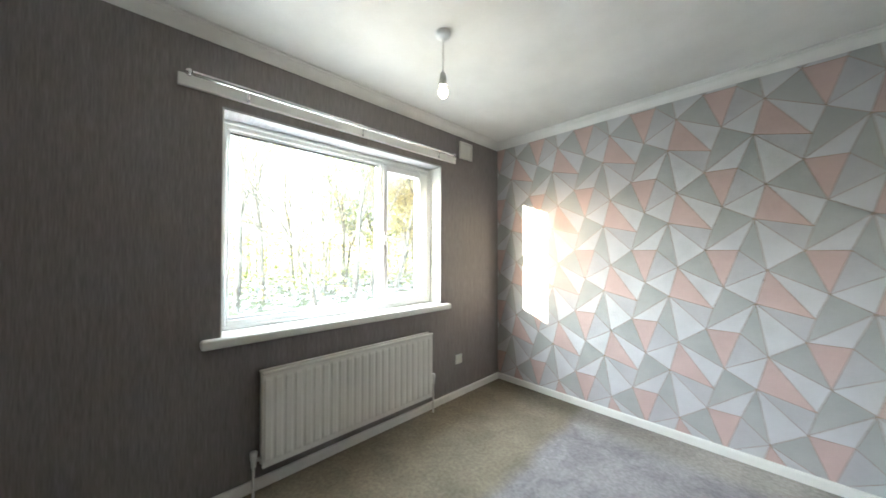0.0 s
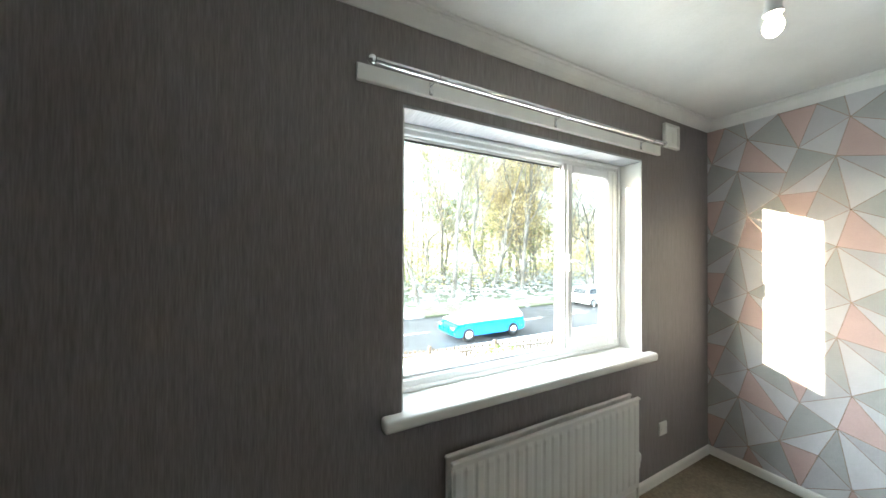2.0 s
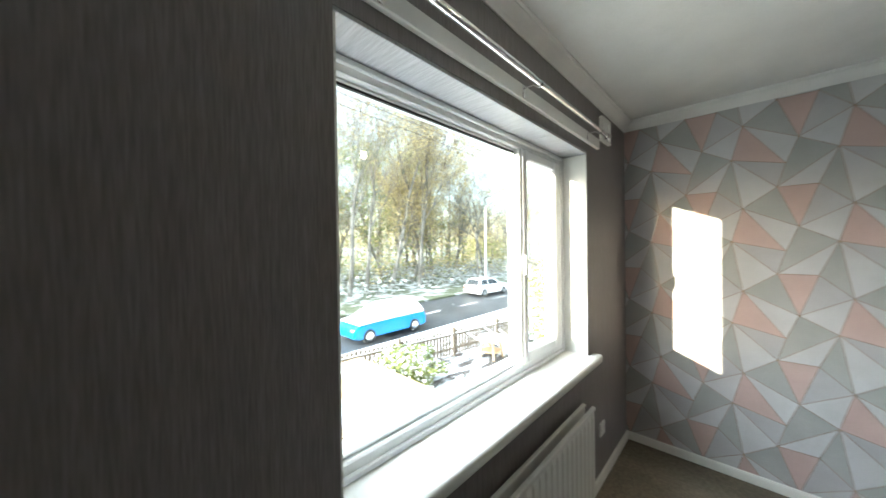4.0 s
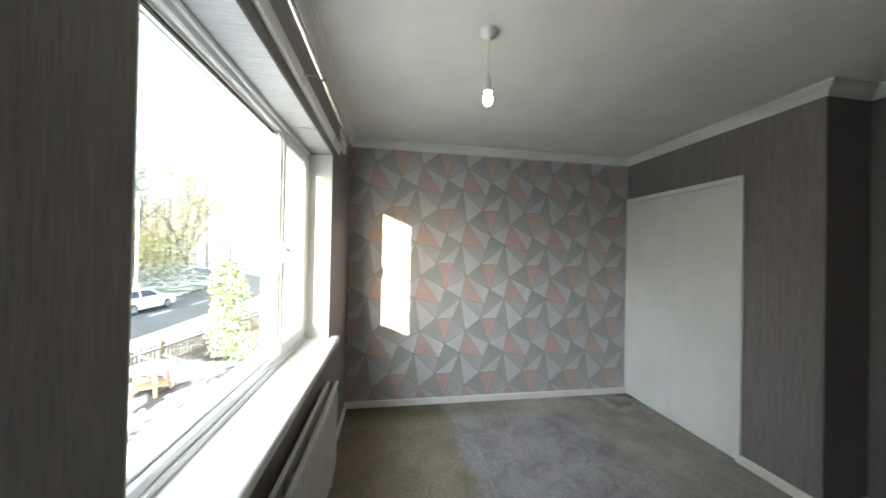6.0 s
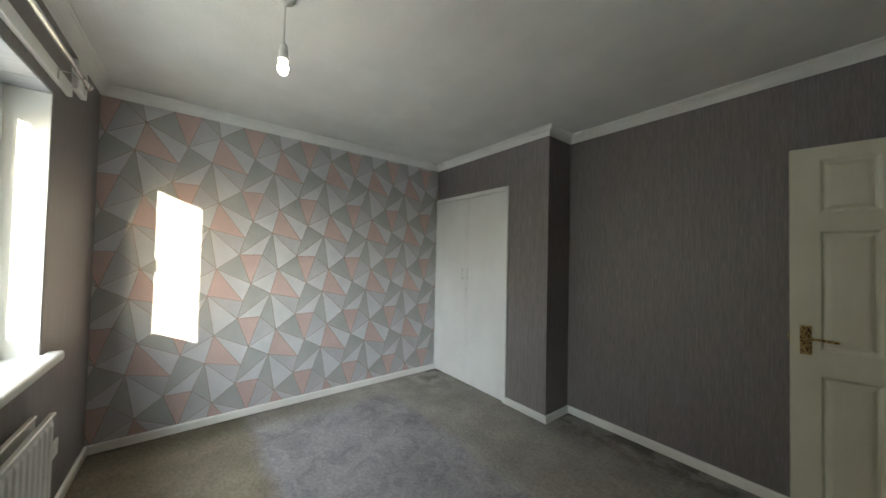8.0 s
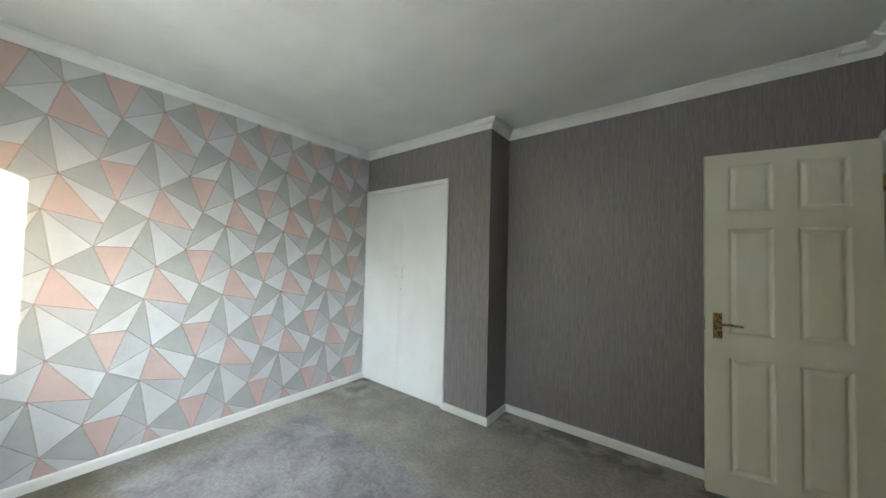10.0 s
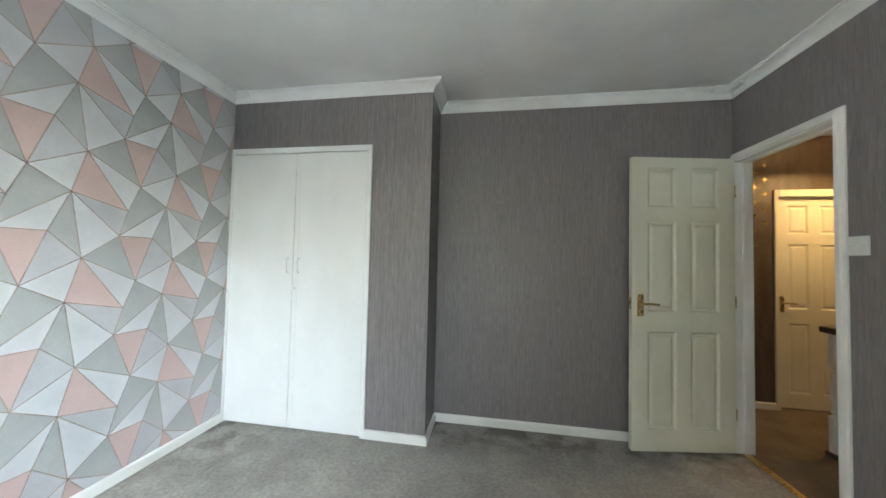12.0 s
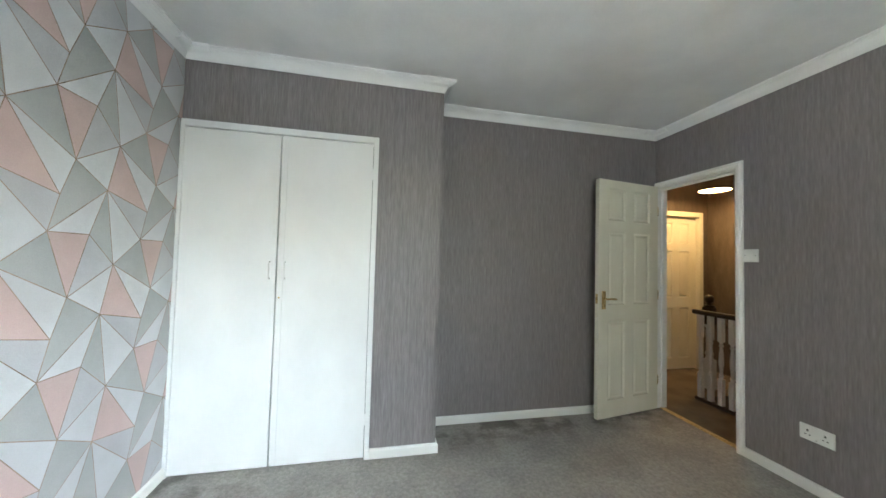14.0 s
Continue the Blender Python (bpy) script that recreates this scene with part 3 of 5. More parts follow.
for fx in (0.0, 1.80):
    bm = bmesh.new()
    s = -1 if fx == 0 else 1
    lathe(bm, [(0.008, fx - 0.002), (0.017, fx + s * 0.006), (0.019, fx + s * 0.016), (0.012, fx + s * 0.026), (0.004, fx + s * 0.030)], (0, 0, 0), 14, "x")
    part("finial", bm, M_CHROME, rod, smooth=True)
for bx in (0.25, 0.96, 1.70):
    bm = bmesh.new()
    box(bm, bx - 0.008, bx + 0.008, 0.070, 0.075, -0.034, 0.018, 0.002)
    tube(bm, [(bx, 0.072, 0.006), (bx, 0.03, 0.004), (bx, 0.006, -0.014), (bx, -0.008, -0.012), (bx, -0.013, 0.004)], 0.003, 6)
    part("bracket", bm, M_CHROME, rod, smooth=True)
vent = thing("wall_vent", (-0.531, 0, 2.302), "white square plastic wall vent with sunken face", "vent")
bm = bmesh.new()
for r in ((-0.086, 0.086, -0.026, 0.0, 0.064, 0.081), (-0.086, 0.086, -0.026, 0.0, -0.081, -0.064), (-0.086, -0.069, -0.026, 0.0, -0.064, 0.064), (0.069, 0.086, -0.026, 0.0, -0.064, 0.064)):
    box(bm, *r, 0.004)
part("frame", bm, M_PLASTIC, vent)
bm = bmesh.new()
box(bm, -0.069, 0.069, -0.014, 0.0, -0.064, 0.064)
box(bm, 0.008, 0.045, -0.018, -0.012, -0.04, 0.03, 0.002)
part("face", bm, M_PLASTIC, vent)

# radiator
rad = thing("radiator", (-1.653, -0.10, 0.15), "white double-panel radiator with vertical flutes", "radiator")
RW, RH = 1.249, 0.518


def fluted(bm, y, half, z0, z1, pitch=0.055):
    """A pressed steel panel with vertical flutes that fade out near the top and bottom."""
    n = int(round(2 * half / pitch))
    cols = []
    for i in range(n):
        x0 = -half + i * 2 * half / n
        w = 2 * half / n
        for f, o in ((0.0, 0.0), (0.08, 0.0), (0.26, -0.006), (0.74, -0.006), (0.92, 0.0)):
            cols.append((x0 + f * w, o))
    cols.append((half, 0.0))
    zs = ((z0, 0), (z0 + 0.028, 0), (z0 + 0.045, 1), (z1 - 0.045, 1), (z1 - 0.028, 0), (z1, 0))
    grid = [[bm.verts.new((x, y + o * k, z)) for x, o in cols] for z, k in zs]
    for a, b in zip(grid, grid[1:]):
        for i in range(len(cols) - 1):
            bm.faces.new((a[i], a[i + 1], b[i + 1], b[i]))


bm = bmesh.new()
fluted(bm, 0.011, RW / 2, 0.0, RH)
box(bm, -RW / 2, RW / 2, 0.0115, 0.022, 0.0, RH, 0.003)
box(bm, -RW / 2 - 0.003, RW / 2 + 0.003, 0.002, 0.024, RH - 0.012, RH + 0.004, 0.004)
part("front_panel", bm, M_RAD, rad)
bm = bmesh.new()
box(bm, -RW / 2, RW / 2, 0.058, 0.070, 0.0, RH, 0.004)
box(bm, -RW / 2 - 0.003, RW / 2 + 0.003, 0.054, 0.074, RH - 0.012, RH + 0.004, 0.004)
part("back_panel", bm, M_RAD, rad)
bm = bmesh.new()
for i in range(44):
    cx = -RW / 2 + 0.02 + i * (RW - 0.04) / 43
    box(bm, cx - 0.0008, cx + 0.0008, 0.022, 0.058, 0.04, RH - 0.05)
part("convector_fins", bm, M_RAD, rad)
for s in (-1, 1):
    bm = bmesh.new()
    ex = s * (RW / 2 + 0.035)
    zc = 0.045 if s < 0 else 0.12
    tube(bm, [(s * RW / 2, 0.04, zc), (ex, 0.04, zc)], 0.010, 8)
    lathe(bm, [(0.013, zc - 0.03), (0.014, zc + 0.005), (0.018, zc + 0.012), (0.019, zc + 0.045), (0.015, zc + 0.052)], (ex, 0.04, 0), 14)
    part("valve", bm, M_PLASTIC, rad, smooth=True)
    bm = bmesh.new()
    tube(bm, [(ex, 0.04, zc - 0.02), (ex, 0.04, -0.149)], 0.0075, 8)
    part("pipe", bm, M_RAD, rad, smooth=True)
for s in (-1, 1):
    bm = bmesh.new()
    box(bm, s * 0.45 - 0.015, s * 0.45 + 0.015, 0.070, 0.1, 0.08, RH - 0.06)
    part("wall_bracket", bm, M_RAD, rad)


# wall plates
def plate(name, label, w, h, at, rz, cat):
    """A wiring plate that faces -y before the turn rz."""
    ob = thing(name, at, label, cat)
    ob.rotation_euler = (0, 0, radians(rz))
    bm = bmesh.new()
    box(bm, -w / 2, w / 2, -0.011, 0.0, -h / 2, h / 2, 0.004, 2)
    part("plate", bm, M_PLASTIC, ob)
    return ob


def screws(ob, xs, z=0.0):
    for sx in xs:
        bm = bmesh.new()
        lathe(bm, [(0.0035, -0.0125), (0.003, -0.010)], (sx, 0, z), 10, "y")
        part("screw", bm, M_CHROME, ob)


spur = plate("wiring_plate", "plain white plastic wiring plate by the radiator", 0.086, 0.086, (-0.622, 0, 0.345), 0, "wall plate")
screws(spur, (-0.03, 0.03))
switch = plate("light_switch", "white plastic light switch beside the door frame", 0.088, 0.088, (WEST, -2.468, 1.36), 90, "switch")
screws(switch, (-0.03, 0.03))
bm = bmesh.new()
box(bm, -0.008, 0.008, -0.016, -0.010, -0.014, 0.014, 0.002)
part("rocker", bm, M_PLASTIC, switch)
socket = plate("double_socket", "white plastic double power socket low on the wall", 0.148, 0.087, (WEST, -2.15, 0.333), 90, "socket")
screws(socket, (0.0,), -0.03)
for sx in (-0.037, 0.037):
    bm = bmesh.new()
    box(bm, sx - 0.004, sx + 0.004, -0.0125, -0.010, 0.006, 0.018)
    box(bm, sx - 0.013, sx - 0.006, -0.0125, -0.010, -0.014, -0.009)
    box(bm, sx + 0.006, sx + 0.013, -0.0125, -0.010, -0.014, -0.009)
    part("pin_holes", bm, M_DARK, socket)
    bm = bmesh.new()
    box(bm, sx - 0.007 + 0.016, sx + 0.007 + 0.016, -0.015, -0.010, 0.016, 0.034, 0.0015)
    part("rocker", bm, M_PLASTIC, socket)

# pendant lamp
pend = thing("pendant_lamp", (-1.622, -0.822, CEIL), "bare lit bulb on a white cord from a ceiling rose", "lamp")
bm = bmesh.new()
lathe(bm, [(0.041, 0.0), (0.041, -0.008), (0.037, -0.020), (0.026, -0.028), (0.011, -0.034), (0.007, -0.040)], (0, 0, 0), 24)
part("ceiling_rose", bm, M_PLASTIC, pend, smooth=True)
bm = bmesh.new()
tube(bm, [(0, 0, -0.034), (0.001, 0, -0.15), (0, 0, -0.225)], 0.0035, 8)
part("cord", bm, M_PLASTIC, pend)
bm = bmesh.new()
lathe(bm, [(0.006, -0.21), (0.014, -0.217), (0.017, -0.24), (0.019, -0.242), (0.019, -0.273), (0.022, -0.275), (0.022, -0.283), (0.017, -0.285)], (0, 0, 0), 20)
part("lampholder", bm, M_PLASTIC, pend, smooth=True)
bm = bmesh.new()
lathe(bm, [(0.012, -0.283), (0.0135, -0.291), (0.018, -0.301), (0.0222, -0.313), (0.0225, -0.324), (0.018, -0.338), (0.010, -0.346), (0.003, -0.349)], (0, 0, 0), 20)
part("bulb", bm, glow("lit_bulb", (1.0, 0.84, 0.56), 11.0), pend, "glowing warm bulb", True)

# ---- fitted cupboard ----
closet = thing("fitted_cupboard", (0, SOUTH, 0), "white painted built-in cupboard with two tall flush doors", "cupboard")
bm = boxes((CL_R, CL_R + 0.032, -0.06, 0.016, 0.0, CL_T), (-0.022, -0.001, -0.06, 0.012, 0.0, CL_T), (CL_R + 0.032, -0.022, -0.06, 0.016, CL_T - 0.042, CL_T), bevel=0.003)
part("frame", bm, M_CLOSET, closet)
for x0, x1, hx, name in ((CL_R + 0.035, -0.5550, -0.600, "handle"), (-0.5475, -0.025, -0.513, "handle")):
    bm = bmesh.new()
    box(bm, x0, x1, -0.022, 0.008, 0.012, CL_T - 0.046, 0.002)
    leaf = part("door", bm, M_CLOSET, closet)
    bm = bmesh.new()
    tube(bm, [(hx, 0.006, 1.135), (hx, 0.03, 1.137), (hx, 0.034, 1.145), (hx, 0.034, 1.227), (hx, 0.03, 1.235), (hx, 0.006, 1.237)], 0.005, 8)
    part(name, bm, M_PLASTIC, leaf, "white D-shaped pull", True)
    if x0 < -1:
        bm = bmesh.new()
        box(bm, x1 - 0.036, x1 - 0.001, 0.008, 0.0125, 0.016, CL_T - 0.05, 0.001)
        part("cover_strip", bm, M_CLOSET, leaf)
        bm = bmesh.new()
        lathe(bm, [(0.006, 0.007), (0.006, 0.0145), (0.003, 0.015)], (x1 - 0.018, 0, 1.02), 10, "y")
        part("keyhole", bm, M_BRASS, leaf)
        for hz in (0.25, 1.82):
            bm = bmesh.new()
            tube(bm, [(x0 - 0.002, 0.012, hz - 0.035), (x0 - 0.002, 0.012, hz + 0.035)], 0.005, 8)
            part("hinge", bm, M_CLOSET, leaf)
# unseen box that keeps daylight out; near-black colour stands in for darkness inside
structure("cupboard_inside", boxes((CL_R - 0.02, 0.0, SOUTH - 0.5, SOUTH - 0.06, -0.1, 0.0), (CL_R - 0.04, CL_R, SOUTH - 0.5, SOUTH - 0.1, 0, CL_T),
                                   (CL_R, 0.0, SOUTH - 0.54, SOUTH - 0.5, 0, CL_T), (CL_R - 0.04, 0.0, SOUTH - 0.54, SOUTH - 0.1, CL_T, CL_T + 0.05)), M_DARK, "unseen near-black box closing off the fitted cupboard", "wall")


# ---- panelled doors ----
def panel_door(name, width, height, label, mat, rows, handle_u, both=True):
    """A six-panel leaf: hinge at x 0, leaf along +x, its two faces at y 0 and y -0.036."""
    ob = thing(name, (0, 0, 0), label, "door", kind="structure")
    st, mid = 0.105, 0.095
    pw = (width - 2 * st - mid) / 2
    cols = ((st, st + pw), (st + pw + mid, width - st))
    bm = bmesh.new()
    zs = [0.0] + [z for r in rows for z in r] + [height]
    for a, b in zip(zs[::2], zs[1::2]):
        box(bm, st, width - st, -0.036, 0, a, b)
    for a, b in rows:
        box(bm, st + pw, st + pw + mid, -0.036, 0, a, b)
    box(bm, 0, st, -0.036, 0, 0, height)
    box(bm, width - st, width, -0.036, 0, 0, height)
    bmesh.ops.remove_doubles(bm, verts=bm.verts, dist=1e-5)
    part("leaf_frame", bm, mat, ob)
    for a, b in rows:
        for c, d in cols:
            bm = bmesh.new()
            for side in (0, 1):
                f = (lambda y: y) if side == 0 else (lambda y: -0.036 - y)
                loops = []
                for inset, y in ((0.0, 0.0), (0.006, -0.003), (0.012, -0.010), (0.020, -0.011), (0.034, -0.005), (0.040, -0.004)):
                    loops.append([bm.verts.new((px, f(y), pz)) for px, pz in ((c + inset, a + inset), (d - inset, a + inset), (d - inset, b - inset), (c + inset, b - inset))])
                for p, q in zip(loops, loops[1:]):
                    for i in range(4):
                        bm.faces.new((p[i], p[(i + 1) % 4], q[(i + 1) % 4], q[i]))
                bm.faces.new(loops[-1])
            part("panel", bm, mat, ob)
    hz = 0.965
    for side in (0, 1):
        s = 1 if side == 0 else -1
        y0 = 0.0 if side == 0 else -0.036
        bm = bmesh.new()
        box(bm, handle_u - 0.021, handle_u + 0.021, min(y0, y0 + s * 0.006), max(y0, y0 + s * 0.006), hz - 0.075, hz + 0.075, 0.002)
        hp = part("backplate", bm, M_BRASS, ob, "aged brass handle plate")
        bm = bmesh.new()
        lathe(bm, [(0.011, y0 + s * 0.005), (0.011, y0 + s * 0.012), (0.008, y0 + s * 0.016), (0.008, y0 + s * 0.042)], (handle_u, 0, hz + 0.012), 14, "y")
        tube(bm, [(handle_u + 0.004, y0 + s * 0.042, hz + 0.012), (handle_u - 0.05, y0 + s * 0.044, hz + 0.013), (handle_u - 0.085, y0 + s * 0.042, hz + 0.010), (handle_u - 0.105, y0 + s * 0.036, hz + 0.008)],
             [0.008, 0.0075, 0.0075, 0.006], 10)
        part("lever", bm, M_BRASS, hp, "aged brass lever", True)
    bm = bmesh.new()
    box(bm, width - 0.001, width + 0.002, -0.029, -0.007, hz - 0.03, hz + 0.05)
    box(bm, width, width + 0.009, -0.024, -0.012, hz, hz + 0.02, 0.002)
    part("latch", bm, M_BRASS, ob, "brass latch plate")
    return ob


ROWS = ((0.135, 0.79), (0.92, 1.535), (1.63, 1.905))
door = panel_door("door_1", 0.695, 1.975, "cream painted six-panel door standing wide open", M_CREAM, ROWS, 0.695 - 0.055)
door.matrix_world = pose(-3.622, -3.182, 0.014, 0, 0, 9.0)
for hz in (0.25, 1.0, 1.75):
    bm = bmesh.new()
    tube(bm, [(-0.004, -0.003, hz - 0.04), (-0.004, -0.003, hz + 0.04)], 0.006, 8)
    part("hinge", bm, M_BRASS, door)

trim = thing("door_frame", (WEST, 0, 0), "white gloss door lining with moulded architrave", "door frame", kind="structure")
bm = boxes((-0.112, 0.004, DOOR_S - 0.014, DOOR_S, 0.0, DOOR_T + 0.03), (-0.112, 0.004, DOOR_N, DOOR_N + 0.03, 0.0, DOOR_T + 0.03), (-0.112, 0.004, DOOR_S, DOOR_N, DOOR_T, DOOR_T + 0.03), bevel=0.002)
part("lining", bm, M_GLOSS, trim)
bm = boxes((-0.075, -0.045, DOOR_S, DOOR_S + 0.012, 0.0, DOOR_T), (-0.075, -0.045, DOOR_N - 0.012, DOOR_N, 0.0, DOOR_T), (-0.075, -0.045, DOOR_S + 0.012, DOOR_N - 0.012, DOOR_T - 0.012, DOOR_T), bevel=0.002)
part("door_stop", bm, M_GLOSS, trim)
ARCH = [(0.008, 0.0), (0.008, 0.013), (0.014, 0.018), (0.034, 0.018), (0.042, 0.012), (0.055, 0.010), (0.055, 0.0)]
bm = bmesh.new()
for lo, hi, side in ((DOOR_S, DOOR_N, 1), (DOOR_S, DOOR_N, -1)):
    path = [(lo, 0.0, -1, 0), (lo, DOOR_T, -1, 1), (hi, DOOR_T, 1, 1), (hi, 0.0, 1, 0)]
    x0 = 0.0 if side > 0 else -0.1
    rings = [[bm.verts.new((x0 + side * h, py + ny * o, pz + nz * o)) for o, h in ARCH] for py, pz, ny, nz in path]
    for a, b in zip(rings, rings[1:]):
        for i in range(len(ARCH)):
            bm.faces.new((a[i], a[(i + 1) % len(ARCH)], b[(i + 1) % len(ARCH)], b[i]))
    bm.faces.new(rings[0])
    bm.faces.new(rings[-1][::-1])
part("architrave", bm, M_GLOSS, trim)
bm = bmesh.new()
box(bm, -0.075, -0.03, DOOR_S + 0.001, DOOR_N - 0.001, 0.001, 0.007, 0.0025)
part("threshold_bar", bm, M_BRASS, trim, "worn brass carpet threshold strip")

# ---- landing beyond the door ----
LANDING_Z = -0.07  # landing lowered so its door and balusters fit the camera's view
LX, LY, BAL_X, BAL_Y, WELL = WEST - 0.1, -4.20, -4.40, -3.47, -5.46
structure("floor_landing", boxes((WELL, WEST - 0.05, LY - 0.13, BAL_Y, -0.14, LANDING_Z), (BAL_X - 0.05, WEST - 0.05, BAL_Y, -1.2, -0.14, LANDING_Z)), M_HALLCARPET, "brown-grey landing carpet", "floor")
FD0, FD1, FDT = -5.315, -4.66, 2.0 + LANDING_Z
bm = boxes((FD1, LX, LY - 0.1, LY, -0.1, CEIL), (FD0, FD1, LY - 0.1, LY, FDT, CEIL), (WELL, FD0, LY - 0.1, LY, -0.1, CEIL))
structure("wall_landing_1", bm, M_HALLPAPER, "landing wall in dark brown patterned wallpaper", "wall")
# unseen panel added so no outside light leaks round the closed door
structure("wall_landing_5", boxes((FD0 - 0.1, FD1 + 0.1, LY - 0.2, LY - 0.115, -0.1, CEIL)), M_HALLPAPER, "unseen panel that blocks light behind the landing door", "wall")
structure("wall_landing_2", boxes((WELL - 0.1, WELL, LY - 0.1, -1.2, -2.6, CEIL)), M_HALLPAPER, "stairwell wall in dark brown wallpaper", "wall")
structure("wall_landing_3", boxes((WELL, LX, -1.2, -1.1, -2.6, CEIL)), M_HALLPAPER, "end wall of the landing", "wall")
structure("wall_landing_4", boxes((LX, WEST - 0.09, LY - 0.1, RECESS - 0.1, -0.1, CEIL)), M_HALLPAPER, "short landing wall beside the door", "wall")
structure("wall_stair", boxes((BAL_X - 0.05, BAL_X - 0.01, BAL_Y, -1.2, -2.6, -0.14), (WELL, BAL_X - 0.05, BAL_Y - 0.04, BAL_Y, -2.6, -0.14)), M_HALLPAPER, "lower stairwell wall", "wall")
structure("ceiling_landing", boxes((WELL - 0.1, WEST - 0.1, LY - 0.1, -1.1, CEIL, CEIL + 0.1)), M_CEIL, "white landing ceiling", "ceiling")
structure("floor_below", boxes((WELL, BAL_X, BAL_Y, -1.2, -2.7, -2.6)), M_HALLCARPET, "hall floor below the stairs", "floor")
door2 = panel_door("door_2", 0.645, 1.98, "closed six-panel door across the landing", M_CREAM, ROWS, 0.645 - 0.045)
door2.matrix_world = pose(FD0 + 0.005, LY - 0.036, LANDING_Z + 0.012, 0, 0, 0)
trim2 = thing("door_frame", (0, LY, 0), "cream painted door frame on the landing", "door frame", kind="structure")
bm = boxes((FD1 - 0.003, FD1 + 0.035, -0.1, 0.016, LANDING_Z, FDT + 0.06), (FD0 - 0.06, FD0 + 0.003, -0.1, 0.016, LANDING_Z, FDT + 0.06), (FD0 + 0.003, FD1 - 0.003, -0.1, 0.016, FDT - 0.005, FDT + 0.06), bevel=0.004)
part("architrave", bm, M_CREAM, trim2)
skirt2 = thing("baseboard", (0, 0, LANDING_Z), "white landing skirting board", "baseboard", kind="structure")
for a, b, n in (((LX, LY), (FD1 + 0.035, LY), (0, 1)),):
    bm = bmesh.new()
    sweep_profile(bm, a, b, n, SKIRT_PROFILE, 0, 0)
    part("skirting_length", bm, M_GLOSS, skirt2)
# starburst motif of the landing wallpaper
bm = bmesh.new()
for i in range(12):
    for j in range(17):
        cx, cz = LX - 0.05 - i * 0.085, 0.2 + j * 0.14 + (0.07 if i % 2 else 0)
        if cx < FD1 + 0.1 or cz < 1.45:
            continue
        for k in range(8):
            a = math.pi * k / 4
            ln = 0.045 if k % 2 == 0 else 0.028
            d, w = Vector((math.cos(a), 0, math.sin(a))), Vector((-math.sin(a), 0, math.cos(a))) * 0.0025
            c = Vector((cx, LY + 0.002, cz))
            bm.faces.new([bm.verts.new(p) for p in (c + w, c + d * ln, c - w)])
tagged(finish("wallpaper_motif", bm, M_BRASS), "gold starbursts printed on the landing wallpaper", "wallpaper", kind="stuff")

bal = thing("balustrade", (BAL_X, BAL_Y, LANDING_Z), "white turned balusters under a dark handrail", "balustrade")
bm = bmesh.new()
box(bm, -0.032, 0.032, 0.0, 2.2, 0.0, 0.03, 0.004)
part("base_rail", bm, M_DARKWOOD, bal)
bm = bmesh.new()
box(bm, -0.034, 0.034, -0.03, 2.2, 0.83, 0.875, 0.012, 2)
part("handrail", bm, M_DARKWOOD, bal, "dark stained handrail")
newel = thing("newel_post", (-4.8, -3.66, LANDING_Z), "white turned newel post with a dark ball cap", "newel post")
bm = bmesh.new()
box(bm, -0.045, 0.045, -0.045, 0.045, -0.001, 0.30, 0.004)
lathe(bm, [(0.044, 0.30), (0.030, 0.33), (0.040, 0.36), (0.028, 0.40), (0.034, 0.60), (0.026, 0.62), (0.040, 0.64), (0.044, 0.66)], (0, 0, 0), 16)
part("post", bm, M_GLOSS, newel)
bm = bmesh.new()
box(bm, -0.046, 0.046, -0.046, 0.046, 0.66, 0.84, 0.004)
lathe(bm, [(0.050, 0.84), (0.052, 0.855), (0.028, 0.865), (0.022, 0.880), (0.040, 0.898), (0.047, 0.925), (0.038, 0.950), (0.018, 0.965), (0.004, 0.968)], (0, 0, 0), 18)
part("cap", bm, M_DARKWOOD, newel, "dark turned ball cap", True)
bm = bmesh.new()
tube(bm, [(0, 0.04, 0.76), (0, 0.3, 0.60), (0, 1.9, -0.62)], 0.028, 10)
part("sloping_rail", bm, M_DARKWOOD, newel, "dark handrail sloping down the stairs", True)
spindle = None
for i in range(21):
    if spindle is None:
        bm = bmesh.new()
        box(bm, -0.021, 0.021, -0.021, 0.021, 0.03, 0.27, 0.002)
        lathe(bm, [(0.020, 0.27), (0.012, 0.285), (0.021, 0.30), (0.012, 0.315), (0.013, 0.34), (0.021, 0.42), (0.017, 0.50), (0.011, 0.56), (0.020, 0.575), (0.011, 0.59), (0.020, 0.61)], (0, 0, 0), 12)
        box(bm, -0.021, 0.021, -0.021, 0.021, 0.61, 0.832, 0.002)
        spindle = part("baluster", bm, M_GLOSS, bal)
        spindle.location = (0, 0.04, 0)
    else:
        ob = new("baluster", spindle.data)
        ob.parent = bal
        ob.location = (0, 0.04 + 0.098 * i, 0)
bal.scale, newel.scale = (1, 1, 1.035), (1, 1, 1.07)
stair = thing("staircase", (0, 0, 0), "carpeted stairs going down beside the landing", "stairs", kind="structure")
for i in range(9):
    bm = bmesh.new()
    box(bm, WELL + 0.002, BAL_X - 0.052, BAL_Y + 0.24 * i, BAL_Y + 0.24 * (i + 1) + 0.02, -0.38 - 0.19 * i, -0.19 * (i + 1) - 0.0, 0.01)
    part("step", bm, M_HALLCARPET, stair)
bm = bmesh.new()
tube(bm, [(WELL + 0.06, BAL_Y, 0.72), (WELL + 0.06, BAL_Y + 2.1, -0.94)], 0.024, 10)
tagged(finish("stair_rail", bm, M_DARKWOOD, True), "dark handrail sloping down the stair wall", "handrail")

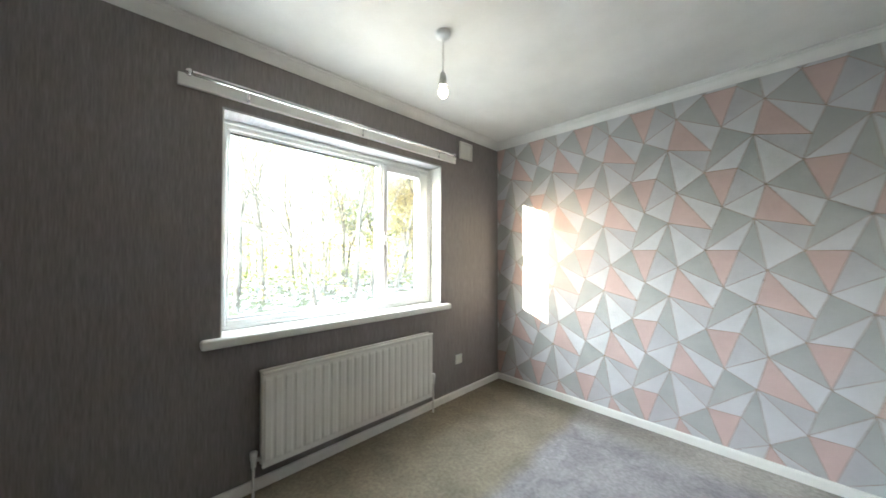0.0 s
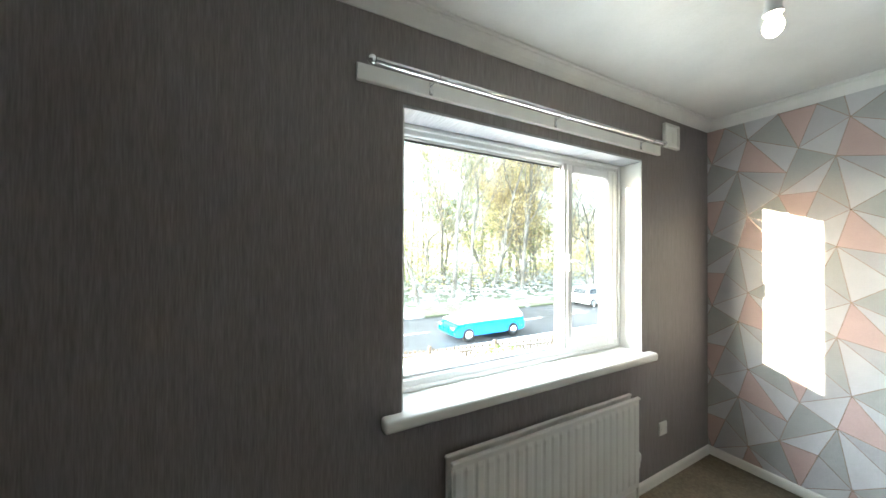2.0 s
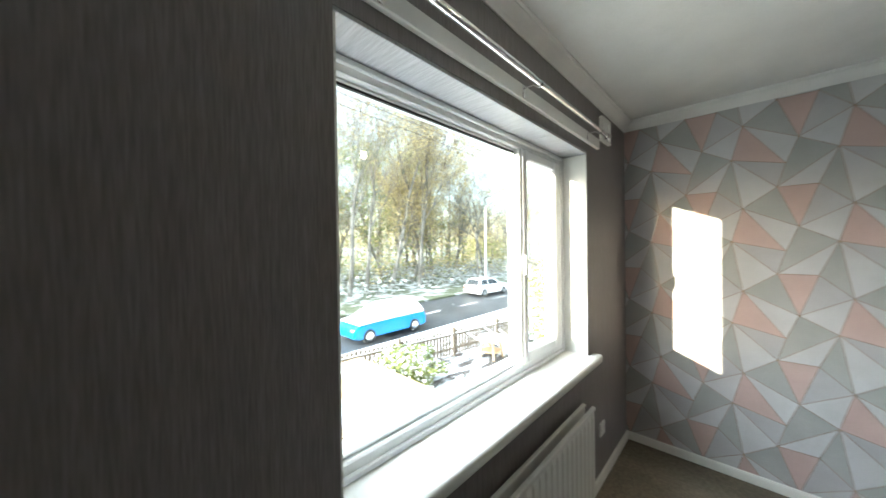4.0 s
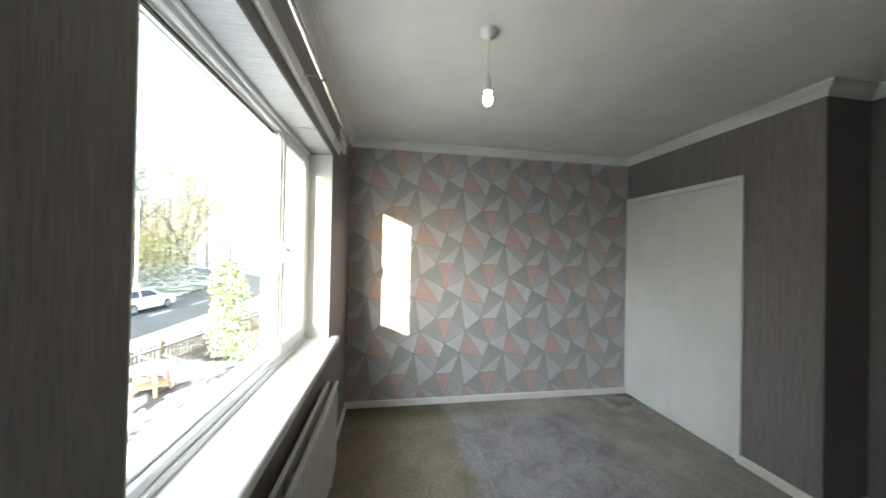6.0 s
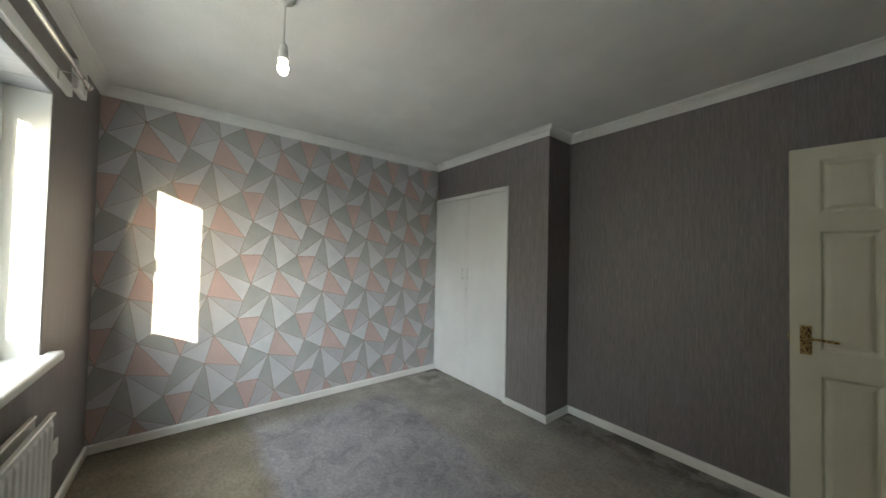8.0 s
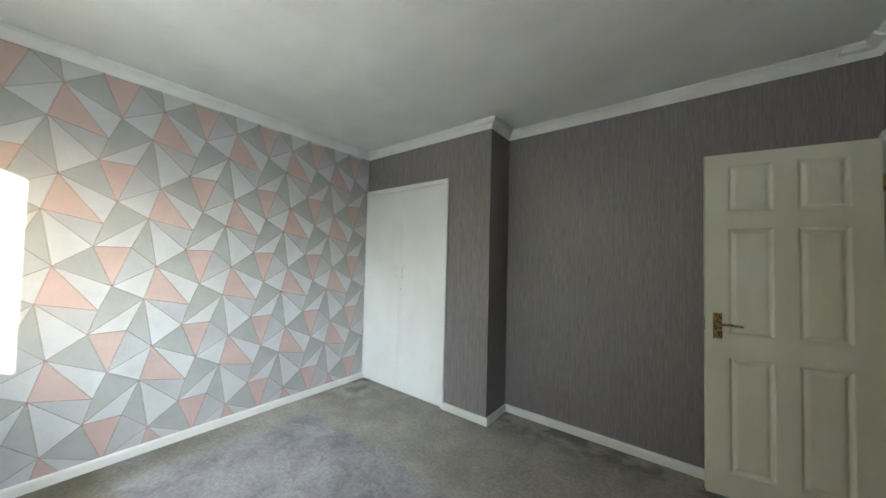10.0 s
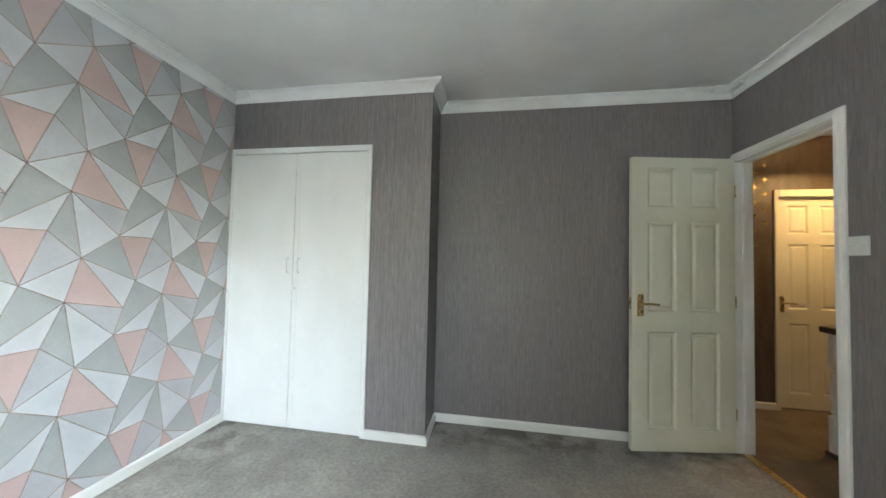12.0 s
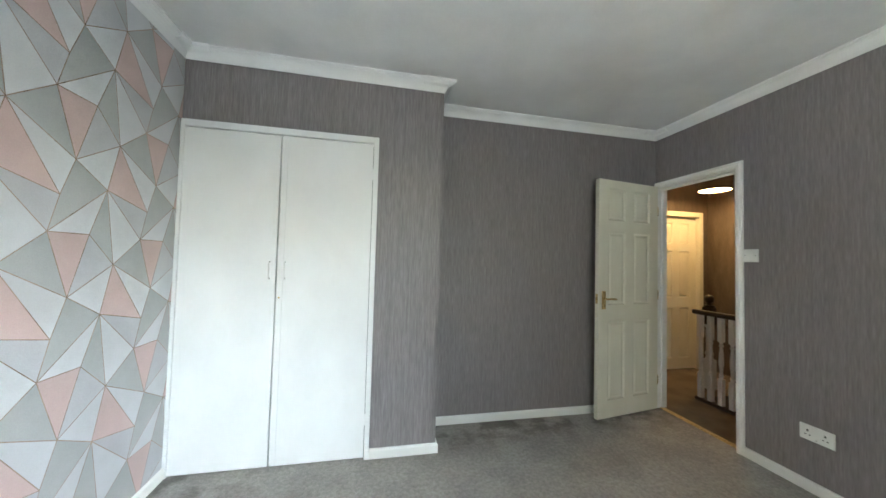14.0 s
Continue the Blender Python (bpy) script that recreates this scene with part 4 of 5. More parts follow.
drum = thing("drum_pendant", (-5.0, -3.75, CEIL), "taupe drum lamp shade with a lit diffuser", "lamp")
bm = bmesh.new()
lathe(bm, [(0.045, 0), (0.045, -0.02), (0.01, -0.03)], (0, 0, 0), 18)
tube(bm, [(0, 0, -0.02), (0, 0, -0.14)], 0.004, 8)
part("cord", bm, M_PLASTIC, drum)
bm = bmesh.new()
rings = []
for r, z in ((0.158, -0.11), (0.158, -0.325), (0.154, -0.325), (0.154, -0.11)):
    rings.append([bm.verts.new((r * math.cos(k * math.pi / 16), r * math.sin(k * math.pi / 16), z)) for k in range(32)])
for a, b in zip(rings, rings[1:] + rings[:1]):
    for k in range(32):
        bm.faces.new((a[k], a[(k + 1) % 32], b[(k + 1) % 32], b[k]))
part("shade", bm, M_SHADE, drum, smooth=True)
bm = bmesh.new()
lathe(bm, [(0.152, -0.313), (0.152, -0.317)], (0, 0, 0), 32)
part("diffuser", bm, glow("lit_diffuser", (1.0, 0.56, 0.20), 6.5), drum, "glowing cream diffuser")

# ---- outside ----
def road_edge(x, far):
    bend = 0.015 * max(0.0, x - 23.0) ** 2
    return (16.8 if far else 10.5) + min(bend, 40.0)


def strip(xs, lo, hi, z0, z1):
    bm = bmesh.new()
    prev = None
    for x in xs:
        row = [bm.verts.new((x, lo(x), z0)), bm.verts.new((x, lo(x), z1)), bm.verts.new((x, hi(x), z1)), bm.verts.new((x, hi(x), z0))]
        if prev:
            for i in range(4):
                bm.faces.new((prev[i], prev[(i + 1) % 4], row[(i + 1) % 4], row[i]))
        else:
            bm.faces.new(row)
        prev = row
    bm.faces.new(prev[::-1])
    return bm


XS = [-120, -60, -30, -15] + [-10 + 2.5 * i for i in range(34)]
bm = bmesh.new()
N = 60
grid = []
for j in range(N + 1):
    row = []
    for i in range(N + 1):
        u, v = 2 * i / N - 1, 2 * j / N - 1
        x, y = 20 + 900 * u * abs(u) ** 1.6, 20 + 900 * v * abs(v) ** 1.6
        up = 0.0 if y < road_edge(x, True) + 3 else min(0.9, 0.05 * (y - road_edge(x, True) - 3))
        row.append(bm.verts.new((x, y, GROUND - 0.10 + up + 0.05 * noise.noise((x * 0.3, y * 0.3, 0)))))
    grid.append(row)
for a, b in zip(grid, grid[1:]):
    for i in range(N):
        bm.faces.new((a[i], a[i + 1], b[i + 1], b[i]))
structure("ground", bm, M_THINSNOW, "snow-covered ground", "ground", True)
structure("road", strip(XS, lambda x: road_edge(x, False), lambda x: road_edge(x, True), GROUND - 0.2, GROUND), M_ASPHALT, "dark wet asphalt road between snowy verges", "road")
structure("pavement", strip(XS, lambda x: road_edge(x, False) - 2.0, lambda x: road_edge(x, False) - 0.12, GROUND - 0.2, GROUND + 0.10), M_SNOW, "snow-covered pavement", "pavement")
structure("kerb", strip(XS, lambda x: road_edge(x, False) - 0.118, lambda x: road_edge(x, False) - 0.002, GROUND - 0.2, GROUND + 0.11), M_SNOW, "snowy kerb stones", "kerb")
structure("verge", strip(XS, lambda x: road_edge(x, True) + 0.002, lambda x: road_edge(x, True) + 3.5, GROUND - 0.2, GROUND + 0.12), M_THINSNOW, "snow-covered grass verge", "verge")
bm = bmesh.new()
for i in range(22):
    x = -14 + 4.0 * i
    c0, c1 = (road_edge(x, 0) + road_edge(x, 1)) / 2, (road_edge(x + 2, 0) + road_edge(x + 2, 1)) / 2
    bm.faces.new([bm.verts.new(p) for p in ((x, c0 - 0.06, GROUND + 0.004), (x + 2, c1 - 0.06, GROUND + 0.004), (x + 2, c1 + 0.06, GROUND + 0.004), (x, c0 + 0.06, GROUND + 0.004))])
tagged(finish("road_marking", bm, M_WHITECAR), "white dashed centre line", "road marking", kind="stuff")
structure("garden_bed", boxes((-4.0, 19.0, 0.8, 8.9, GROUND - 0.25, GROUND - 0.02)), M_SOIL, "dark garden soil showing through thin snow", "ground")
bm = bmesh.new()
for i in range(500):
    x, y, r = random.uniform(-3.6, 18.6), random.uniform(1.0, 8.7), random.uniform(0.04, 0.18)
    vs = [bm.verts.new((x + r * random.uniform(0.6, 1.3) * math.cos(a * 1.047), y + r * 0.6 * random.uniform(0.6, 1.3) * math.sin(a * 1.047), GROUND - 0.02)) for a in range(6)]
    top = bm.verts.new((x, y, GROUND + 0.02 + 0.12 * r))
    for a in range(6):
        bm.faces.new((vs[a], vs[(a + 1) % 6], top))
tagged(finish("snow_patches", bm, M_SNOW, True), "patches of snow on the garden soil", "snow", kind="stuff")


# picket fence along the pavement
def fence_panel(x0, x1, y, h):
    ob = thing("picket_fence", (x0, y, GROUND), "weathered wooden picket fence capped with snow", "fence", "garden fence")
    L = x1 - x0
    bm = boxes((-0.05, 0.05, -0.05, 0.05, -0.2, h + 0.12), bevel=0.006)
    part("post", bm, M_FENCE, ob)
    for z in (0.22, h - 0.22):
        part("rail", boxes((0.05, L - 0.05, 0.012, 0.055, z, z + 0.08)), M_FENCE, ob)
    part("snow_cap", boxes((0.05, L - 0.05, -0.02, 0.062, h - 0.138, h - 0.10), bevel=0.012), M_SNOW, ob, "line of snow on the rail")
    bm = boxes((-0.05, 0.05, -0.010, 0.010, 0.06, h))
    me = None
    n = int(L / 0.155)
    for i in range(n):
        if me is None:
            pk = part("picket", bm, M_FENCE, ob)
            me = pk.data
        else:
            pk = new("picket", me)
            pk.parent = ob
        pk.location = (0.13 + i * (L - 0.2) / n, 0, random.uniform(-0.02, 0.02))
    return ob


for i in range(8):
    fence_panel(-3.2 + 2.368 * i, -0.8 + 2.368 * i, 8.95 - 0.384 * i, 0.98).rotation_euler = (0, 0, math.atan2(-0.384, 2.368))

# low timber shed between the house and the fence
shed = thing("garden_shed", (0, 0, GROUND), "low tan timber shed with boarded roof and snow on it", "shed")
part("wall", boxes((-1.55, 0.94, 3.25, 5.5, -0.05, 1.72)), M_TANWOOD, shed)
board = None
for i in range(18):
    if board is None:
        board = part("roof_board", boxes((0, 0.142, 3.12, 5.62, 1.725, 1.75), bevel=0.003), M_TANWOOD, shed)
        rb = board
    else:
        rb = new("roof_board", board.data)
        rb.parent = shed
    rb.location = (-1.60 + 0.146 * i, 0, 0.002 * (i % 3))
plank = None
for i in range(15):
    if plank is None:
        pl = plank = part("plank", boxes((0.942, 0.965, 0.0, 0.142, 0.0, 1.715), bevel=0.003), M_TANWOOD, shed)
    else:
        pl = new("plank", plank.data)
        pl.parent = shed
    pl.location = (0, 3.27 + 0.148 * i, 0)
for cx, cy, rx, ry in ((-0.5, 3.7, 0.75, 0.42), (0.55, 5.0, 0.36, 0.5), (-0.9, 4.9, 0.6, 0.55)):
    bm = bmesh.new()
    rim = [bm.verts.new((cx + rx * math.cos(a * 0.393) * random.uniform(0.75, 1.15), cy + ry * math.sin(a * 0.393) * random.uniform(0.75, 1.15), 1.756)) for a in range(16)]
    inner = [bm.verts.new((cx + (v.co.x - cx) * 0.8, cy + (v.co.y - cy) * 0.8, 1.80)) for v in rim]
    for a in range(16):
        bm.faces.new((rim[a], rim[(a + 1) % 16], inner[(a + 1) % 16], inner[a]))
    bm.faces.new(inner)
    part("snow_patch", bm, M_SNOW, shed, "patch of snow on the shed roof", True)

# garden table and leaning timber frames by the soil bed
table = thing("garden_table", (7.1, 6.25, GROUND - 0.02), "tan wooden garden table with thick snow on its top", "table")
bm = bmesh.new()
lathe(bm, [(0.50, 0.68), (0.52, 0.69), (0.52, 0.715), (0.50, 0.72)], (0, 0, 0), 20)
part("tabletop", bm, M_TANWOOD, table, smooth=True)
bm = bmesh.new()
lathe(bm, [(0.50, 0.721), (0.515, 0.75), (0.48, 0.80), (0.34, 0.83), (0.02, 0.84)], (0, 0, 0), 20)
part("snow_cap", bm, M_SNOW, table, "thick snow on the tabletop", True)
for k in range(4):
    a = math.pi / 4 + k * math.pi / 2
    c, d = math.cos(a), math.sin(a)
    bm = bmesh.new()
    tube(bm, [(0.30 * c, 0.30 * d, 0.69), (0.44 * c, 0.44 * d, -0.06)], 0.045, 4)
    part("leg", bm, M_TANWOOD, table)
bm = bmesh.new()
lathe(bm, [(0.36, 0.24), (0.38, 0.25), (0.38, 0.275), (0.36, 0.28)], (0, 0, 0), 20)
part("shelf", bm, M_TANWOOD, table, smooth=True)
for gx, gy, rot in ((7.9, 6.1, 24), (8.8, 5.8, 20)):
    tr = thing("timber_frame", (gx, gy, GROUND - 0.05), "white painted timber frame leaning in the garden", "timber frame", "garden frames")
    tr.rotation_euler = (radians(-62), 0, radians(rot))
    for fx in (-0.35, 0.35):
        part("upright", boxes((fx - 0.04, fx + 0.04, -0.02, 0.02, 0.0, 1.9)), M_GLOSS, tr)
    for fz in (0.05, 0.95, 1.82):
        part("crossbar", boxes((-0.31, 0.31, -0.02, 0.02, fz, fz + 0.08)), M_GLOSS, tr)


# cars
def car(name, at, rz, paint, label, snow):
    """A hatchback about 4.2 m long, its nose to +x."""
    ob = thing(name, at, label, "car")
    ob.rotation_euler = (0, 0, radians(rz))
    body = [(-2.08, 0.32), (-2.10, 0.62), (-2.04, 0.90), (-1.55, 0.96), (0.75, 0.94), (1.70, 0.82), (2.06, 0.66), (2.10, 0.36), (1.9, 0.24), (-1.9, 0.24)]
    bm = bmesh.new()
    rings = [[bm.verts.new((x, w * (1.0 if z < 0.7 else 0.95), z)) for x, z in body] for w in (-0.84, 0.84)]
    for i in range(len(body)):
        bm.faces.new((rings[0][i], rings[0][(i + 1) % len(body)], rings[1][(i + 1) % len(body)], rings[1][i]))
    bm.faces.new(rings[0])
    bm.faces.new(rings[1][::-1])
    bmesh.ops.bevel(bm, geom=list(bm.edges), offset=0.05, segments=2, affect="EDGES")
    part("body", bm, paint, ob, smooth=True)
    cab = [(-1.95, 0.93), (-1.62, 1.40), (-1.30, 1.47), (0.05, 1.46), (0.35, 1.38), (1.00, 0.92)]
    bm = bmesh.new()
    rings = [[bm.verts.new((x, s * (0.78 - 0.16 * (z - 0.92) / 0.5), z)) for x, z in cab] for s in (-1, 1)]
    for i in range(len(cab)):
        bm.faces.new((rings[0][i], rings[0][(i + 1) % len(cab)], rings[1][(i + 1) % len(cab)], rings[1][i]))
    bm.faces.new(rings[0])
    bm.faces.new(rings[1][::-1])
    bmesh.ops.bevel(bm, geom=list(bm.edges), offset=0.04, segments=2, affect="EDGES")
    part("cabin", bm, paint, ob, smooth=True)
    for s in (-1, 1):
        for pts in (((-1.62, 0.99), (-1.45, 1.36), (-0.75, 1.39), (-0.75, 0.98)), ((-0.66, 0.98), (-0.66, 1.39), (0.12, 1.36), (0.70, 0.98))):
            bm = bmesh.new()
            out = [bm.verts.new((x, s * (0.79 - 0.16 * (z - 0.92) / 0.5), z)) for x, z in pts]
            inn = [bm.verts.new((v.co.x, v.co.y - s * 0.03, v.co.z)) for v in out]
            bm.faces.new(out)
            bm.faces.new(inn[::-1])
            for i in range(4):
                bm.faces.new((out[i], out[(i + 1) % 4], inn[(i + 1) % 4], inn[i]))
            part("side_window", bm, M_CARGLASS, ob)
    for pts in (((-1.96, 0.98), (-1.645, 1.385)), ((1.00, 0.965), (0.40, 1.375))):
        bm = bmesh.new()
        (xa, za), (xb, zb) = pts
        k = 0.012 if xa > 0 else -0.012
        vs = [bm.verts.new(p) for p in ((xa + k, -0.66, za), (xa + k, 0.66, za), (xb + k, 0.54, zb), (xb + k, -0.54, zb))]
        vb = [bm.verts.new((v.co.x - 2 * k, v.co.y, v.co.z)) for v in vs]
        bm.faces.new(vs)
        bm.faces.new(vb[::-1])
        for i in range(4):
            bm.faces.new((vs[i], vs[(i + 1) % 4], vb[(i + 1) % 4], vb[i]))
        part("windscreen", bm, M_CARGLASS, ob)
    for wx in (-1.30, 1.32):
        for s in (-1, 1):
            bm = bmesh.new()
            lathe(bm, [(0.20, s * 0.68), (0.30, s * 0.67), (0.315, s * 0.70), (0.315, s * 0.84), (0.30, s * 0.862), (0.20, s * 0.85)], (wx, 0, 0.315), 20, "y")
            w = part("wheel", bm, M_TYRE, ob, smooth=True)
            bm = bmesh.new()
            lathe(bm, [(0.20, s * 0.80), (0.195, s * 0.866), (0.06, s * 0.872), (0.03, s * 0.868)], (wx, 0, 0.315), 16, "y")
            part("rim", bm, M_CHROME, w, smooth=True)
    for s in (-1, 1):
        part("tail_light", boxes((-2.12, -2.02, s * 0.66 - 0.10, s * 0.66 + 0.10, 0.62, 0.80), bevel=0.02), M_RED, ob)
        part("headlight", boxes((1.95, 2.09, s * 0.62 - 0.14, s * 0.62 + 0.14, 0.58, 0.70), bevel=0.02), M_CHROME, ob)
    part("number_plate", boxes((-2.125, -2.095, -0.26, 0.26, 0.48, 0.60)), M_YELLOW, ob)
    if snow:
        bm = bmesh.new()
        top = [(-2.0, 0.97), (-1.66, 1.45), (-1.30, 1.54), (0.05, 1.53), (0.42, 1.43), (1.10, 0.99), (1.80, 0.90), (1.80, 0.84), (1.02, 0.90), (-1.9, 0.90)]
        rings = [[bm.verts.new((x, s * (0.86 - 0.16 * max(0, z - 0.92) / 0.5), z)) for x, z in top] for s in (-1, 1)]
        for i in range(len(top)):
            bm.faces.new((rings[0][i], rings[0][(i + 1) % len(top)], rings[1][(i + 1) % len(top)], rings[1][i]))
        bm.faces.new(rings[0])
        bm.faces.new(rings[1][::-1])
        bmesh.ops.bevel(bm, geom=list(bm.edges), offset=0.045, segments=2, affect="EDGES")
        part("snow_cover", bm, M_SNOW, ob, "snow lying over roof, windows and bonnet", True)
    return ob


car("parked_car", (6.25, 12.0, GROUND), 180, M_BLUECAR, "bright blue hatchback with snow on its roof", True)
car("white_car", (19.6, 15.4, GROUND), -3, M_WHITECAR, "white car on the road", False)


# trees
def tree(name, h, seed, leaf, label, leaves, spread, leaf_size):
    """A tapered trunk with forking limbs and scattered leaves."""
    rnd = random.Random(seed)
    ob = thing(name, (0, 0, 0), label, "tree", "trees along the road")
    bm, tips = bmesh.new(), []

    def grow(p, d, length, r, level):
        pts, rs, q = [p], [r], p
        steps = 4 if level < 2 else 3
        for s in range(steps):
            d = (d + Vector((rnd.gauss(0, 0.13), rnd.gauss(0, 0.13), rnd.gauss(0.03, 0.08)))).normalized()
            q = q + d * length / steps
            pts.append(q)
            rs.append(r * (1 - 0.62 * (s + 1) / steps))
            if level >= 1:
                tips.append((q, d))
            if level < 4:
                for _ in range(2 if level < 2 else 1 + (rnd.random() < 0.6)):
                    if s == 0 and level == 0 and leaves < 5000:
                        continue
                    a = rnd.uniform(0, 2 * math.pi)
                    side = Vector((math.cos(a), math.sin(a), 0))
                    nd = (d * rnd.uniform(0.35, 0.9) + side * spread * rnd.uniform(0.7, 1.2) + Vector((0, 0, 0.12))).normalized()
                    grow(q, nd, length * rnd.uniform(0.42, 0.62), rs[-1] * 0.55, level + 1)
        tube(bm, pts, [max(x, 0.006) for x in rs], 8 if level == 0 else 5 if level < 3 else 3)

    grow(Vector((0, 0, -0.3)), Vector((rnd.gauss(0, 0.05), rnd.gauss(0, 0.05), 1)), h * 0.62, h * 0.0105, 0)
    part("trunk", bm, M_BARK, ob, smooth=True)
    if leaves:
        vs, fs = [], []
        for i in range(leaves):
            p, d = rnd.choice(tips)
            p = p + Vector((rnd.gauss(0, 0.28), rnd.gauss(0, 0.28), rnd.gauss(0, 0.25)))
            s = leaf_size * rnd.uniform(0.6, 1.5)
            u = Vector((rnd.gauss(0, 1), rnd.gauss(0, 1), rnd.gauss(0, 1))).normalized()
            w = u.orthogonal().normalized()
            k = len(vs)
            vs += [p + u * s, p + w * s * 0.55, p - u * s, p - w * s * 0.55]
            fs += [(k, k + 1, k + 2), (k, k + 2, k + 3)]
        me = bpy.data.meshes.new("crown")
        me.from_pydata([tuple(v) for v in vs], [], fs)
        me.materials.append(leaf)
        cr = new("crown", me)
        cr.parent = ob
    return ob


KINDS = [tree("bare_tree", 17, 3, None, "bare winter tree with frosted branches", 0, 0.75, 0),
         tree("golden_tree", 22, 5, M_GOLDLEAF, "tall tree with thinning golden leaves", 11000, 0.6, 0.11),
         tree("green_tree", 19, 8, M_GREENLEAF, "tree with yellow-green leaves", 11000, 0.6, 0.11),
         tree("slender_tree", 20, 11, M_GOLDLEAF, "slender woodland tree with a few golden leaves", 1600, 0.45, 0.09)]
KINDS[0].matrix_world = pose(6.9, 21.4, GROUND, 0, 0, 40)
KINDS[1].matrix_world = pose(16.5, 25.0, GROUND, 0, 0, 0)
KINDS[2].matrix_world = pose(23.5, 27.5, GROUND, 0, 0, 0)
KINDS[3].matrix_world = pose(13.0, 24.0, GROUND, 0, 0, 0)
rnd = random.Random(4)
for kind, x, y in ((1, 20.5, 26.5), (2, 18.3, 28.5), (1, 27.5, 30.0), (0, 29.0, 23.4), (0, 33.5, 26.0), (0, 40.5, 30.5), (0, 46.0, 27.5), (1, 33.0, 31.0), (0, 37.0, 36.0), (3, 2.0, 23.0), (3, 4.6, 26.0), (0, 10.2, 27.5),
                   (3, 11.0, 23.4), (3, 13.5, 30.0), (0, -1.5, 24.0), (3, -4.0, 28.0), (3, 19.5, 24.0), (0, 52.0, 33.0), (0, 58.0, 27.0), (1, 60.0, 36.0), (0, 15.0, 33.0), (3, 8.5, 31.0), (3, 24.0, 33.0), (2, 30.0, 36.0)):
    s = rnd.uniform(0.85, 1.15)
    c = copy_thing(KINDS[kind], pose(x, y, GROUND, 0, 0, rnd.uniform(0, 360)))
    c.scale = (s, s, s)


def woods(name, count, x0, x1, y0, y1, seed):
    """Far thin trunks and twigs, too many to count."""
    r = random.Random(seed)
    bm = bmesh.new()
    for i in range(count):
        x, y, h = r.uniform(x0, x1), r.uniform(y0, y1), r.uniform(11, 20)
        b = Vector((x, y, GROUND))
        lean = Vector((r.gauss(0, 0.4), r.gauss(0, 0.4), h))
        tube(bm, [b, b + lean * 0.5, b + lean], [0.11, 0.075, 0.02], 4)
        for k in range(9):
            f = r.uniform(0.35, 0.95)
            p = b + lean * f
            a = r.uniform(0, 6.28)
            d = Vector((math.cos(a), math.sin(a), r.uniform(0.3, 1.0))) * r.uniform(0.8, 2.4)
            tube(bm, [p, p + d * 0.6, p + d], [0.035, 0.02, 0.008], 3)
    return tagged(finish(name, bm, M_BARK), "dense bare woodland behind the road", "woods", kind="stuff")


woods("woodland", 230, -25, 85, 30, 62, 7)


def scrub(name, count, box_xy, zmax, size, mat, label, seed):
    r = random.Random(seed)
    x0, x1, y0, y1 = box_xy
    vs, fs = [], []
    for i in range(count):
        x, y = r.uniform(x0, x1), r.uniform(y0, y1)
        edge = road_edge(x, True)
        if y < edge + 2.2:
            y = edge + 2.2 + r.random() * 8
        p = Vector((x, y, GROUND + 0.1 + zmax * r.random() ** (2 if zmax < 3 else 1.2)))
        s = size * r.uniform(0.5, 1.6)
        u = Vector((r.gauss(0, 1), r.gauss(0, 1), r.gauss(0, 1))).normalized()
        w = u.orthogonal().normalized()
        k = len(vs)
        vs += [tuple(p + u * s), tuple(p + w * s * 0.5), tuple(p - u * s), tuple(p - w * s * 0.5)]
        fs += [(k, k + 1, k + 2), (k, k + 2, k + 3)]
    me = bpy.data.meshes.new(name)
    me.from_pydata(vs, [], fs)
    me.materials.append(mat)
    return tagged(new(name, me), label, "undergrowth", kind="stuff")


scrub("undergrowth", 16000, (-15, 70, 21, 40), 1.7, 0.16, M_SCRUB, "frosted brambles and bracken under the trees", 2)
scrub("green_haze", 15000, (-25, 85, 25, 44), 5.5, 0.17, M_GREENLEAF, "yellow-green leaves of the woodland", 9)
scrub("leaf_haze", 36000, (-25, 85, 25, 50), 10.5, 0.18, M_GOLDLEAF, "golden leaves of the woodland far behind", 6)


